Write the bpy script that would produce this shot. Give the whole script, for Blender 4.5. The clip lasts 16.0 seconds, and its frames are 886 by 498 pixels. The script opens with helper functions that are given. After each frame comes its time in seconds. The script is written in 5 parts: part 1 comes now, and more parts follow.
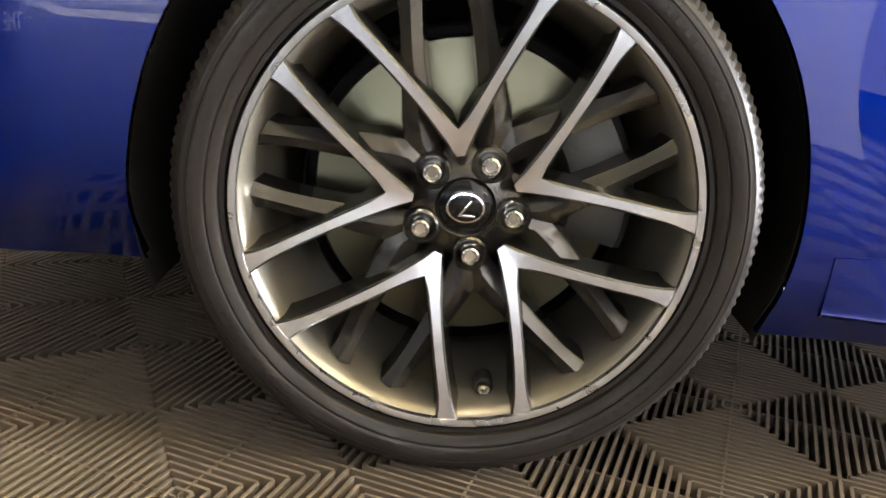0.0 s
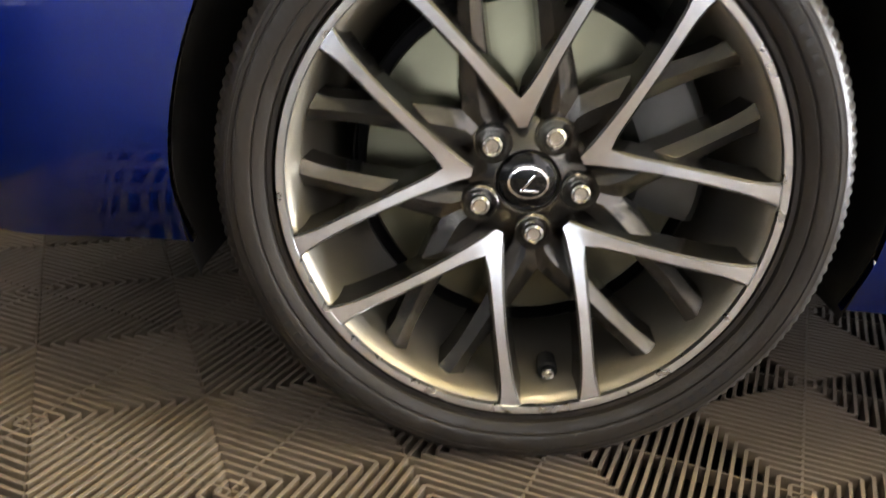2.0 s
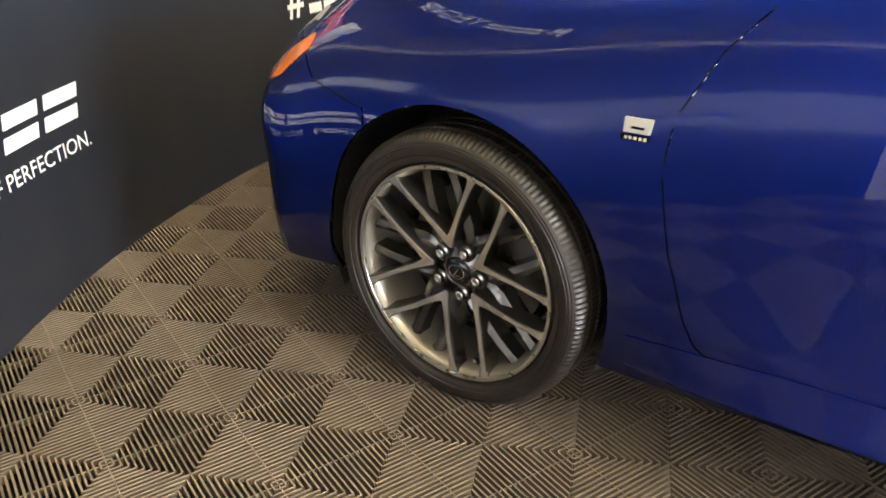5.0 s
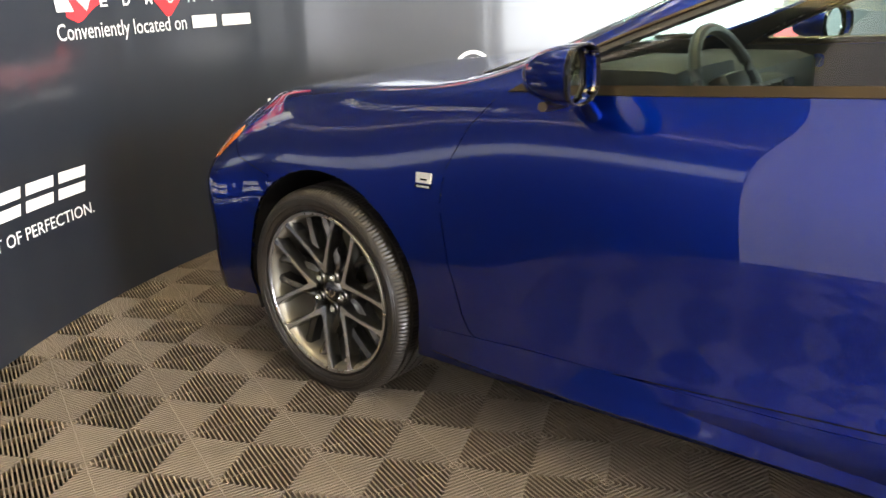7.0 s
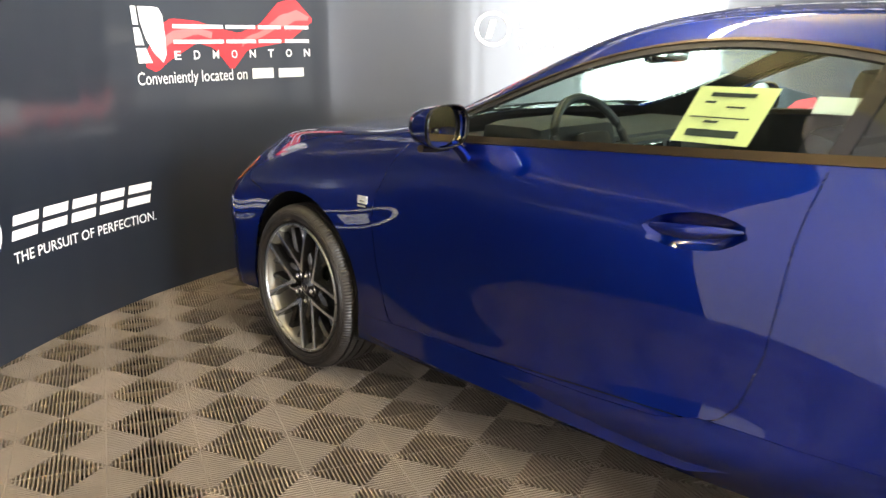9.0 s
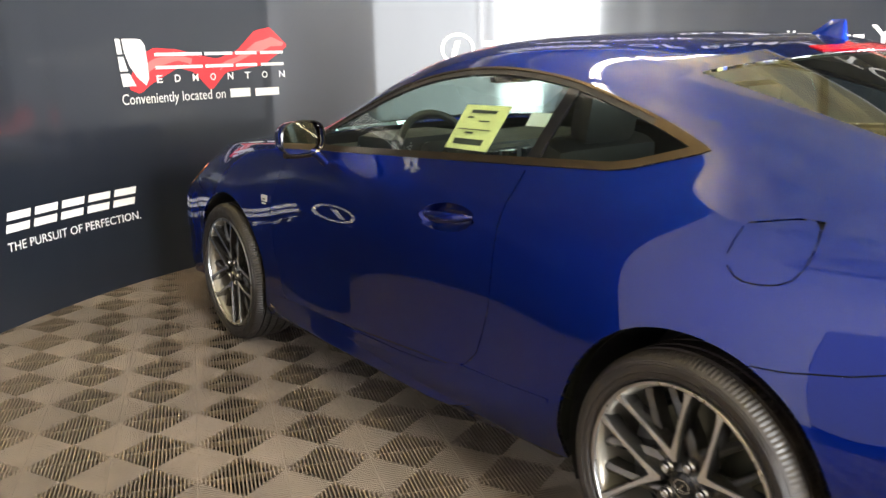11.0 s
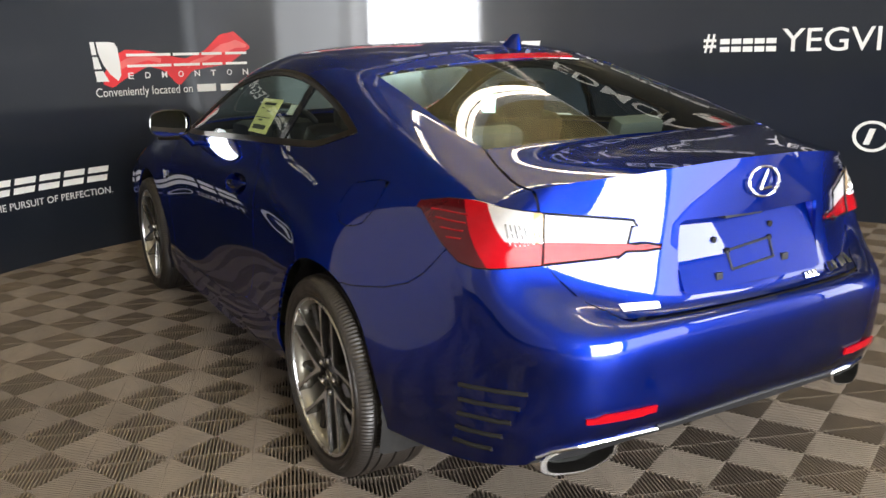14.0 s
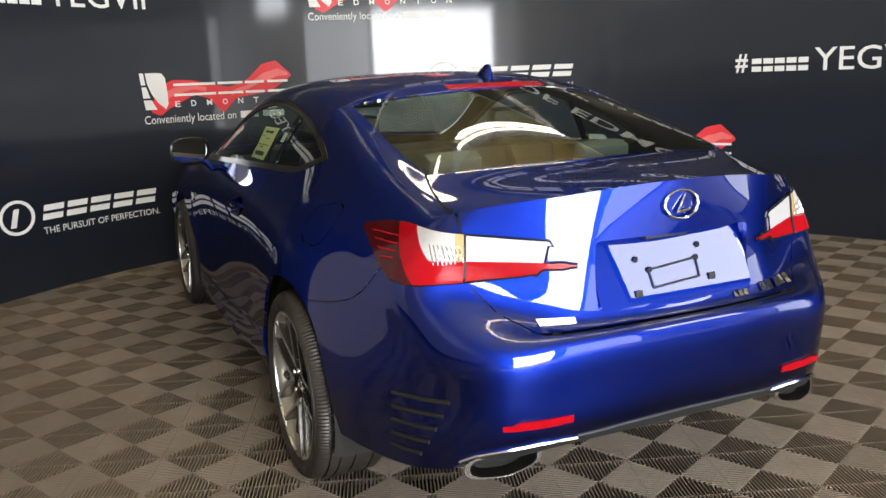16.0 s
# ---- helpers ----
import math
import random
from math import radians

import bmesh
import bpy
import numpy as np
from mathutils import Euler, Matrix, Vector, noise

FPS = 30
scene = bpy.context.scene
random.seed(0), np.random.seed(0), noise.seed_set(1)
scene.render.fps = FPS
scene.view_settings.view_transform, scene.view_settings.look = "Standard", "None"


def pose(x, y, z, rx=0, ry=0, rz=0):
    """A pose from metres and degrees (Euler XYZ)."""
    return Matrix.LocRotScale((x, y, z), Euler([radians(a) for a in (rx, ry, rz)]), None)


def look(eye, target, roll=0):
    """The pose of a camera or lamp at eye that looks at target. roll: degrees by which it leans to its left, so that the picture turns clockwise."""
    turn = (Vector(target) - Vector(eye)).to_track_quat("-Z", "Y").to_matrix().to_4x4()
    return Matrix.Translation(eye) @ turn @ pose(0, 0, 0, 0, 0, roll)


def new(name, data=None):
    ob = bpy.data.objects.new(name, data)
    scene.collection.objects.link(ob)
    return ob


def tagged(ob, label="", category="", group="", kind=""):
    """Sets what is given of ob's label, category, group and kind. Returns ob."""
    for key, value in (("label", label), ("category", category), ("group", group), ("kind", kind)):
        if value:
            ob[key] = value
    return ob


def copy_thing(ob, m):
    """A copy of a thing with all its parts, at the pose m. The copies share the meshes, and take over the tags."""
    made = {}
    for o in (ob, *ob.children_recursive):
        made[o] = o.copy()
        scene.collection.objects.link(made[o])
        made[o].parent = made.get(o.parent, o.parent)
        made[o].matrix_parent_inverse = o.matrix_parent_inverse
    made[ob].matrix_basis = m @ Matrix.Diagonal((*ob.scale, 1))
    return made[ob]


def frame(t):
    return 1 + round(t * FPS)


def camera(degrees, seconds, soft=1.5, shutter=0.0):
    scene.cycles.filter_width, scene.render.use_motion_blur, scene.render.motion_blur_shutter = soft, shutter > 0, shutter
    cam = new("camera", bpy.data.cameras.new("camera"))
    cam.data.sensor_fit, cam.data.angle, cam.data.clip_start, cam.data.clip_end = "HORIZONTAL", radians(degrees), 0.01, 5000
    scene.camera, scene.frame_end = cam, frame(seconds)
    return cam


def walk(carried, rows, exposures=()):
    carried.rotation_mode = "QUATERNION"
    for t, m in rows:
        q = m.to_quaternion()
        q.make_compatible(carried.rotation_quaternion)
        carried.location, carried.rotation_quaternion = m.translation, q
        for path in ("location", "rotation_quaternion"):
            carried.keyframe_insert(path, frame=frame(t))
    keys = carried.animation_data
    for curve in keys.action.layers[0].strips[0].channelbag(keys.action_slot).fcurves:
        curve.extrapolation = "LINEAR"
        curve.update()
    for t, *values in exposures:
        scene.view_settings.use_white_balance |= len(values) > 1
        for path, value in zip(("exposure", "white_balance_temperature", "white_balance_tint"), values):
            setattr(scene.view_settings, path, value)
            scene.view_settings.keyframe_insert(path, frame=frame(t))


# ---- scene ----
cam = camera(55.3, 16.0, shutter=0.5)
PATH = [
    (0, (-0.036, -1.82, 0.589), (-0.007, 0.082, -0.027), 5.3),
    (0.5, (-0.045, -1.827, 0.598), (-0.045, 0.071, -0.033), 4.4),
    (1, (-0.045, -1.83, 0.598), (-0.067, 0.072, -0.02), 3.4),
    (1.5, (-0.054, -1.816, 0.589), (-0.086, 0.087, -0.023), 3.0),
    (2, (-0.069, -1.757, 0.585), (-0.108, 0.113, -0.121), 3.6),
    (2.5, (-0.079, -1.742, 0.733), (-0.203, 0.026, -0.196), 4.0),
    (3, (-0.01, -1.808, 0.929), (-0.351, -0.162, -0.154), 3.3),
    (3.5, (0.198, -1.951, 1.085), (-0.425, -0.39, 0.0), 2.5),
    (4, (0.513, -2.054, 1.203), (-0.347, -0.579, 0.16), 1.2),
    (6.5, (1.67, -2.55, 1.253), (0.46, -1.093, 0.612), -2.2),
    (7, (1.926, -2.588, 1.266), (0.695, -1.13, 0.665), -2.2),
    (7.5, (2.189, -2.62, 1.283), (0.879, -1.222, 0.71), -1.2),
    (8, (2.443, -2.699, 1.291), (1.077, -1.343, 0.749), -0.4),
    (8.5, (2.641, -2.71, 1.316), (1.228, -1.391, 0.803), -0.5),
    (9, (2.883, -2.67, 1.32), (1.431, -1.382, 0.839), -0.3),
    (11.5, (4.135, -2.358, 1.379), (2.541, -1.243, 0.913), -1.0),
    (12, (4.37, -2.263, 1.375), (2.758, -1.181, 0.895), -0.3),
    (12.5, (4.622, -2.173, 1.381), (2.982, -1.131, 0.909), -0.8),
    (13, (4.861, -2.115, 1.379), (3.203, -1.096, 0.92), -1.2),
    (13.5, (5.062, -2.03, 1.393), (3.394, -1.027, 0.933), -1.5),
    (14, (5.232, -1.871, 1.387), (3.543, -0.902, 0.928), -1.2),
    (14.5, (5.38, -1.773, 1.396), (3.661, -0.852, 0.953), -1.2),
    (15, (5.539, -1.725, 1.401), (3.79, -0.852, 0.977), -0.9),
    (15.5, (5.584, -1.652, 1.408), (3.81, -0.825, 0.997), -1.0),
    (16, (5.584, -1.588, 1.416), (3.799, -0.783, 1.006), -2.2),
]
walk(cam, [(t, look(eye, target, roll)) for t, eye, target, roll in PATH],
     [(0, 0.28), (2.5, 0.25), (3.5, 0.28), (4, 0.04), (7, -0.14), (9, -0.2), (11.5, -0.72), (12.5, -0.85), (13, -1.22), (14.5, -1.75), (16, -1.95)])

# ---------------------------------------------------------------- world and lamps
world = bpy.data.worlds.new("world")
scene.world = world
world.use_nodes = True
world.node_tree.nodes["Background"].inputs[0].default_value = (0.9, 0.85, 0.8, 1)
world.node_tree.nodes["Background"].inputs[1].default_value = 0.02
scene.view_settings.exposure = 0.0


def area_lamp(name, m, sx, sy, watts, colour):
    data = bpy.data.lights.new(name, "AREA")
    data.shape, data.size, data.size_y, data.energy, data.color = "RECTANGLE", sx, sy, watts, colour
    ob = new(name, data)
    ob.matrix_world = m
    return ob


DOOR_X, RY_S = 8.6, -6.5
# daylight in the open garage door behind the car
area_lamp("daylight_and_fill_lamp", look((DOOR_X - 0.05, -0.9, 1.36), (0, -0.9, 1.36)), 2.7, 2.65, 2500, (0.95, 0.97, 1.0))
# dimmer daylight in the next opening of the same wall
area_lamp("daylight_and_fill_lamp", look((DOOR_X - 0.05, 1.85, 1.36), (0, 1.85, 1.36)), 2.2, 2.65, 380, (0.95, 0.97, 1.0))
# added fill in an unseen high window of the same wall, brightening plate recess and floor
area_lamp("daylight_and_fill_lamp", look((DOOR_X - 0.05, 4.6, 3.3), (0, 4.6, 3.3)), 2.0, 1.2, 380, (0.93, 0.97, 1.0))
# added soft fill in an invented wide opening of the wall behind the path
area_lamp("daylight_and_fill_lamp", look((5.5, RY_S + 0.05, 1.38), (5.5, 0, 1.38)), 5.6, 2.6, 55, (0.97, 0.95, 1.0))
# added fill in an unseen side opening past the backdrop's end, lifting the floor
area_lamp("daylight_and_fill_lamp", look((7.2, 7.42, 1.4), (7.2, 0, 1.4)), 2.5, 2.7, 450, (0.92, 0.96, 1.0))
CEIL, HANG = 5.8, 5.0
TUBES = [(x, y) for x in (-0.5, 4.3) for y in (-2.6, 0.0, 2.6)]
for tx, ty in TUBES:
    area_lamp("tube_lamp", pose(tx, ty, HANG - 0.13, 0, 0, 90), 2.3, 0.10, 24, (1.0, 0.83, 0.62))
    # added upward fill over the closed housing, only to brighten the ceiling
    area_lamp("ceiling_fill", pose(tx, ty, HANG + 0.03, 180, 0, 90), 2.3, 0.2, 130, (1.0, 0.83, 0.62))


# ---------------------------------------------------------------- materials
def mat(name, colour, rough=0.5, metal=0.0, var=0.15, scale=8.0, bump=0.0, bscale=60.0, coat=0.0, spec=0.5, rvar=0.1, obvar=0.0, aniso=0.0):
    m = bpy.data.materials.new(name)
    m.use_nodes = True
    nt = m.node_tree
    b = nt.nodes["Principled BSDF"]
    b.inputs["Roughness"].default_value = rough
    b.inputs["Metallic"].default_value = metal
    b.inputs["Specular IOR Level"].default_value = spec
    b.inputs["Coat Weight"].default_value = coat
    b.inputs["Coat Roughness"].default_value = 0.02
    tc = nt.nodes.new("ShaderNodeTexCoord")
    n1 = nt.nodes.new("ShaderNodeTexNoise")
    n1.inputs["Scale"].default_value = scale
    n1.inputs["Detail"].default_value = 6
    nt.links.new(tc.outputs["Object"], n1.inputs["Vector"])
    ramp = nt.nodes.new("ShaderNodeMix")
    ramp.data_type = "RGBA"
    ramp.inputs[6].default_value = (*[c * (1 - var) for c in colour], 1)
    ramp.inputs[7].default_value = (*[min(1, c * (1 + var)) for c in colour], 1)
    nt.links.new(n1.outputs["Fac"], ramp.inputs[0])
    last = ramp.outputs[2]
    if obvar:
        oi = nt.nodes.new("ShaderNodeObjectInfo")
        mr = nt.nodes.new("ShaderNodeMapRange")
        mr.inputs[3].default_value, mr.inputs[4].default_value = 1 - obvar, 1 + obvar
        nt.links.new(oi.outputs["Random"], mr.inputs[0])
        hs = nt.nodes.new("ShaderNodeHueSaturation")
        nt.links.new(mr.outputs[0], hs.inputs["Value"])
        nt.links.new(last, hs.inputs["Color"])
        last = hs.outputs[0]
    nt.links.new(last, b.inputs["Base Color"])
    if rvar:
        n2 = nt.nodes.new("ShaderNodeTexNoise")
        n2.inputs["Scale"].default_value = scale * 3.1
        n2.inputs["Detail"].default_value = 4
        nt.links.new(tc.outputs["Object"], n2.inputs["Vector"])
        r2 = nt.nodes.new("ShaderNodeMapRange")
        r2.inputs[3].default_value, r2.inputs[4].default_value = max(0.01, rough - rvar * rough), min(1, rough + rvar * rough)
        nt.links.new(n2.outputs["Fac"], r2.inputs[0])
        nt.links.new(r2.outputs[0], b.inputs["Roughness"])
    if bump:
        n3 = nt.nodes.new("ShaderNodeTexNoise")
        n3.inputs["Scale"].default_value = bscale
        n3.inputs["Detail"].default_value = 5
        nt.links.new(tc.outputs["Object"], n3.inputs["Vector"])
        bp = nt.nodes.new("ShaderNodeBump")
        bp.inputs["Strength"].default_value = bump
        bp.inputs["Distance"].default_value = 0.004
        nt.links.new(n3.outputs["Fac"], bp.inputs["Height"])
        nt.links.new(bp.outputs[0], b.inputs["Normal"])
    return m


def glass_mat(name, tint, gloss=0.0):
    """Thin tinted pane: clear through, glossy by Fresnel."""
    m = bpy.data.materials.new(name)
    m.use_nodes = True
    nt = m.node_tree
    nt.nodes.remove(nt.nodes["Principled BSDF"])
    tr, gl, mx, lw, pw, fr = (nt.nodes.new("ShaderNode" + k) for k in ("BsdfTransparent", "BsdfGlossy", "MixShader", "LayerWeight", "Math", "MapRange"))
    tr.inputs[0].default_value = (*tint, 1)
    gl.inputs["Roughness"].default_value = gloss
    lw.inputs["Blend"].default_value = 0.5
    pw.operation = "POWER"
    pw.inputs[1].default_value = 4.5
    fr.inputs[3].default_value, fr.inputs[4].default_value = 0.055, 1.0
    nt.links.new(lw.outputs["Facing"], pw.inputs[0])
    nt.links.new(pw.outputs[0], fr.inputs[0])
    nt.links.new(fr.outputs[0], mx.inputs[0])
    nt.links.new(tr.outputs[0], mx.inputs[1])
    nt.links.new(gl.outputs[0], mx.inputs[2])
    nt.links.new(mx.outputs[0], nt.nodes["Material Output"].inputs[0])
    return m


def paint_mat(name, colour, rough, wide):
    """Metallic car paint: two flake lobes under a sharp clear coat."""
    m = bpy.data.materials.new(name)
    m.use_nodes = True
    nt = m.node_tree
    nt.nodes.remove(nt.nodes["Principled BSDF"])
    flake, coat, wide_flake, mx, mx2, fr = (nt.nodes.new("ShaderNode" + k) for k in ("BsdfGlossy", "BsdfGlossy", "BsdfGlossy", "MixShader", "MixShader", "Fresnel"))
    flake.distribution = "BECKMANN"
    flake.inputs["Roughness"].default_value = rough
    coat.inputs["Roughness"].default_value = 0.012
    coat.inputs["Color"].default_value = (0.95, 0.95, 0.95, 1)
    wide_flake.distribution = "BECKMANN"
    wide_flake.inputs["Roughness"].default_value = wide
    tc, n1, ramp = (nt.nodes.new("ShaderNode" + k) for k in ("TexCoord", "TexNoise", "Mix"))
    n1.inputs["Scale"].default_value = 420
    ramp.data_type = "RGBA"
    ramp.inputs[6].default_value = (*[c * 0.85 for c in colour], 1)
    ramp.inputs[7].default_value = (*[c * 1.15 for c in colour], 1)
    nt.links.new(tc.outputs["Object"], n1.inputs["Vector"])
    nt.links.new(n1.outputs["Fac"], ramp.inputs[0])
    nt.links.new(ramp.outputs[2], flake.inputs["Color"])
    nt.links.new(ramp.outputs[2], wide_flake.inputs["Color"])
    fr.inputs[0].default_value = 1.56
    mx.inputs[0].default_value = 0.5
    nt.links.new(flake.outputs[0], mx.inputs[1])
    nt.links.new(wide_flake.outputs[0], mx.inputs[2])
    nt.links.new(fr.outputs[0], mx2.inputs[0])
    nt.links.new(mx.outputs[0], mx2.inputs[1])
    nt.links.new(coat.outputs[0], mx2.inputs[2])
    nt.links.new(mx2.outputs[0], nt.nodes["Material Output"].inputs[0])
    return m


def glow_mat(name, colour, strength):
    m = bpy.data.materials.new(name)
    m.use_nodes = True
    b = m.node_tree.nodes["Principled BSDF"]
    b.inputs["Base Color"].default_value = (*colour, 1)
    b.inputs["Emission Color"].default_value = (*colour, 1)
    b.inputs["Emission Strength"].default_value = strength
    return m


PAINT = paint_mat("blue_paint", (0.0006, 0.014, 0.21), 0.42, 0.56)
BLACK = mat("black_plastic", (0.012, 0.012, 0.013), 0.55, 0, 0.2, 20, 0.15, 200)
GLOSSBLACK = mat("gloss_black", (0.008, 0.008, 0.009), 0.08, 0, 0.1, 10, rvar=0.05)
LINER = mat("dark_liner", (0.020, 0.019, 0.018), 0.85, 0, 0.3, 12, 0.2, 60, spec=0.25)
CHROME = mat("chrome", (0.75, 0.75, 0.75), 0.08, 1.0, 0.04, 6, rvar=0.3)
TRIM = mat("satin_trim", (0.07, 0.053, 0.034), 0.36, 1.0, 0.05, 6)
ALLOY = mat("machined_alloy", (0.84, 0.87, 0.93), 0.26, 1.0, 0.03, 12, rvar=0.0)
BADGE = mat("silver_badge", (0.78, 0.76, 0.72), 0.35, 0.25, 0.04, 20)
DARKALLOY = mat("grey_alloy_paint", (0.105, 0.100, 0.092), 0.24, 0.85, 0.08, 25, coat=0.4)
RUBBER = mat("tyre_rubber", (0.0175, 0.0135, 0.0102), 0.48, 0, 0.5, 7, 0.3, 60, rvar=0.5)
BARREL = mat("bronze_grey_barrel", (0.33, 0.305, 0.255), 0.34, 0.6, 0.1, 20, coat=0.3)
LIP = mat("rim_edge", (0.66, 0.66, 0.66), 0.28, 1.0, 0.05, 14)
STEEL = mat("brake_steel", (0.125, 0.122, 0.085), 0.35, 0.9, 0.12, 14)
CALIPER = mat("cast_iron", (0.10, 0.10, 0.095), 0.5, 0.6, 0.2, 22, 0.2, 120)
GLASS = glass_mat("tinted_glass", (0.74, 0.86, 0.81))
DARKGLASS = glass_mat("privacy_glass", (0.40, 0.44, 0.40))
POLISHED = mat("polished_steel", (0.80, 0.79, 0.77), 0.22, 1.0, 0.06, 12)
DARKSTEEL = mat("dark_steel", (0.035, 0.033, 0.030), 0.38, 0.7, 0.3, 30, 0.2, 150)
VENTBLACK = mat("vent_plastic", (0.006, 0.006, 0.006), 0.7, 0, 0.2, 20, 0.2, 250, spec=0.25)
REDLENS = mat("red_lens", (0.29, 0.003, 0.007), 0.06, 0, 0.15, 60, 0.1, 300, coat=0.10, spec=0.10)
DARKRED = mat("dark_red_lens", (0.045, 0.0012, 0.0025), 0.08, 0, 0.15, 60, coat=0.2, spec=0.25)
CLEARLENS = mat("clear_lens", (0.43, 0.42, 0.42), 0.30, 0.1, 0.08, 90, 0.1, 250, coat=0.10, spec=0.10)
AMBERLENS = mat("amber_lens", (0.50, 0.33, 0.16), 0.12, 0.2, 0.1, 120, coat=0.10, spec=0.10)
AMBERMARK = mat("amber_marker", (0.80, 0.20, 0.02), 0.12, 0.1, 0.15, 60, coat=1.0)
MIRROR = mat("mirror_glass", (0.50, 0.52, 0.52), 0.02, 1.0, 0.01, 2, rvar=0)
LEATHER = mat("black_leather", (0.018, 0.017, 0.017), 0.45, 0, 0.2, 25, 0.2, 150)
GREYTRIM = mat("grey_trim_cloth", (0.10, 0.10, 0.095), 0.7, 0, 0.1, 30, 0.2, 200)
PAPER = mat("yellow_paper", (0.92, 0.86, 0.40), 0.6, 0, 0.05, 8)
WHITEPAPER = mat("white_paper", (0.82, 0.82, 0.80), 0.6, 0, 0.03, 8)
INK = mat("printed_ink", (0.05, 0.05, 0.04), 0.6, 0, 0.1, 20)
VINYL = mat("navy_vinyl", (0.011, 0.014, 0.021), 0.34, 0, 0.15, 1.5, 0.05, 4, coat=1.0, spec=0.3, rvar=0.15)
VINYL.node_tree.nodes["Principled BSDF"].inputs["Coat Roughness"].default_value = 0.08
PRINT = mat("white_print", (0.80, 0.80, 0.80), 0.42, 0, 0.03, 4)
REDPRINT = mat("red_print", (0.70, 0.035, 0.045), 0.42, 0, 0.35, 3.5)
REDPRINT2 = mat("pale_red_print", (0.80, 0.16, 0.16), 0.42, 0, 0.3, 6)
TILE = mat("grey_rib_tile", (0.170, 0.136, 0.104), 0.48, 0, 0.3, 7, 0.2, 120, obvar=0.16, rvar=0.2)
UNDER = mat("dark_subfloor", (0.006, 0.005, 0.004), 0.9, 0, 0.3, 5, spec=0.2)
CONCRETE = mat("concrete", (0.40, 0.39, 0.38), 0.7, 0, 0.2, 1.3, 0.2, 20)
PLASTER = mat("grey_wall_paint", (0.80, 0.78, 0.81), 0.7, 0, 0.06, 1.2, 0.1, 30)
GREYWALL = mat("dull_grey_wall_paint", (0.38, 0.355, 0.37), 0.6, 0, 0.08, 1.2, 0.1, 30)
FOAM = mat("ceiling_foam", (0.76, 0.53, 0.29), 0.9, 0, 0.75, 2.6, 0.8, 5, spec=0.2)
TUBE = glow_mat("tube_light", (1.0, 0.88, 0.70), 60)


# ---------------------------------------------------------------- mesh helpers
def empty(name, m=None):
    ob = new(name)
    ob.empty_display_size = 0.2
    if m is not None:
        ob.matrix_world = m
    return ob


def part(name, bm, material, parent=None, label="", smooth=True, fix=True):
    me = bpy.data.meshes.new(name)
    if fix:
        bmesh.ops.recalc_face_normals(bm, faces=bm.faces)
    bm.to_mesh(me)
    bm.free()
    for m in material if isinstance(material, (list, tuple)) else (material,):
        me.materials.append(m)
    if smooth:
        me.shade_smooth()
        me.set_sharp_from_angle(angle=radians(32))
    ob = new(name, me)
    ob.parent = parent
    if label:
        ob["label"] = label
    return ob


def box(bm, x0, x1, y0, y1, z0, z1, bevel=0.0, m=None, mi=0):
    made = bmesh.ops.create_cube(bm, size=1)["verts"]
    for v in made:
        v.co = Vector(((x0 + x1) / 2 + v.co.x * (x1 - x0), (y0 + y1) / 2 + v.co.y * (y1 - y0), (z0 + z1) / 2 + v.co.z * (z1 - z0)))
    faces = {f for v in made for f in v.link_faces}
    if bevel:
        edges = list({e for v in made for e in v.link_edges})
        out = bmesh.ops.bevel(bm, geom=edges, offset=bevel, segments=2, profile=0.6, affect="EDGES")
        faces = set(out["faces"]) | {f for f in faces if f.is_valid}
        made = list({v for f in faces for v in f.verts})
    for f in faces:
        f.material_index = mi
    if m is not None:
        bmesh.ops.transform(bm, matrix=m, verts=made)
    return made


def revolve(bm, profile, n=96, axis="y", closed=False, mi=0, bend=None):
    """Turns a profile of (radius, along) round an axis."""
    rings = []
    for k in range(n):
        a = 2 * math.pi * k / n
        ring = []
        for j, (r, h) in enumerate(profile):
            if bend:
                r = bend(r, h, k, j)
            c, s = r * math.cos(a), r * math.sin(a)
            ring.append(bm.verts.new((c, h, s) if axis == "y" else (c, s, h) if axis == "z" else (h, c, s)))
        rings.append(ring)
    for k in range(n):
        p, q = rings[k], rings[(k + 1) % n]
        for j in range(len(profile) - (0 if closed else 1)):
            i = (j + 1) % len(profile)
            f = bm.faces.new((p[j], p[i], q[i], q[j]))
            f.material_index = mi
    return rings


def disc(bm, r, y, n=48, mi=0, cx=0, cz=0):
    f = bm.faces.new([bm.verts.new((cx + r * math.cos(2 * math.pi * k / n), y, cz + r * math.sin(2 * math.pi * k / n))) for k in range(n)])
    f.material_index = mi
    return f


def prism(bm, outline, depth_vec, bevel=0.0, mi=0):
    """A closed outline (list of Vector) pulled along depth_vec."""
    a = [bm.verts.new(p) for p in outline]
    b = [bm.verts.new(Vector(p) + Vector(depth_vec)) for p in outline]
    faces = [bm.faces.new(a), bm.faces.new(b[::-1])]
    n = len(a)
    for k in range(n):
        faces.append(bm.faces.new((a[k], b[k], b[(k + 1) % n], a[(k + 1) % n])))
    for f in faces:
        f.material_index = mi
    return faces


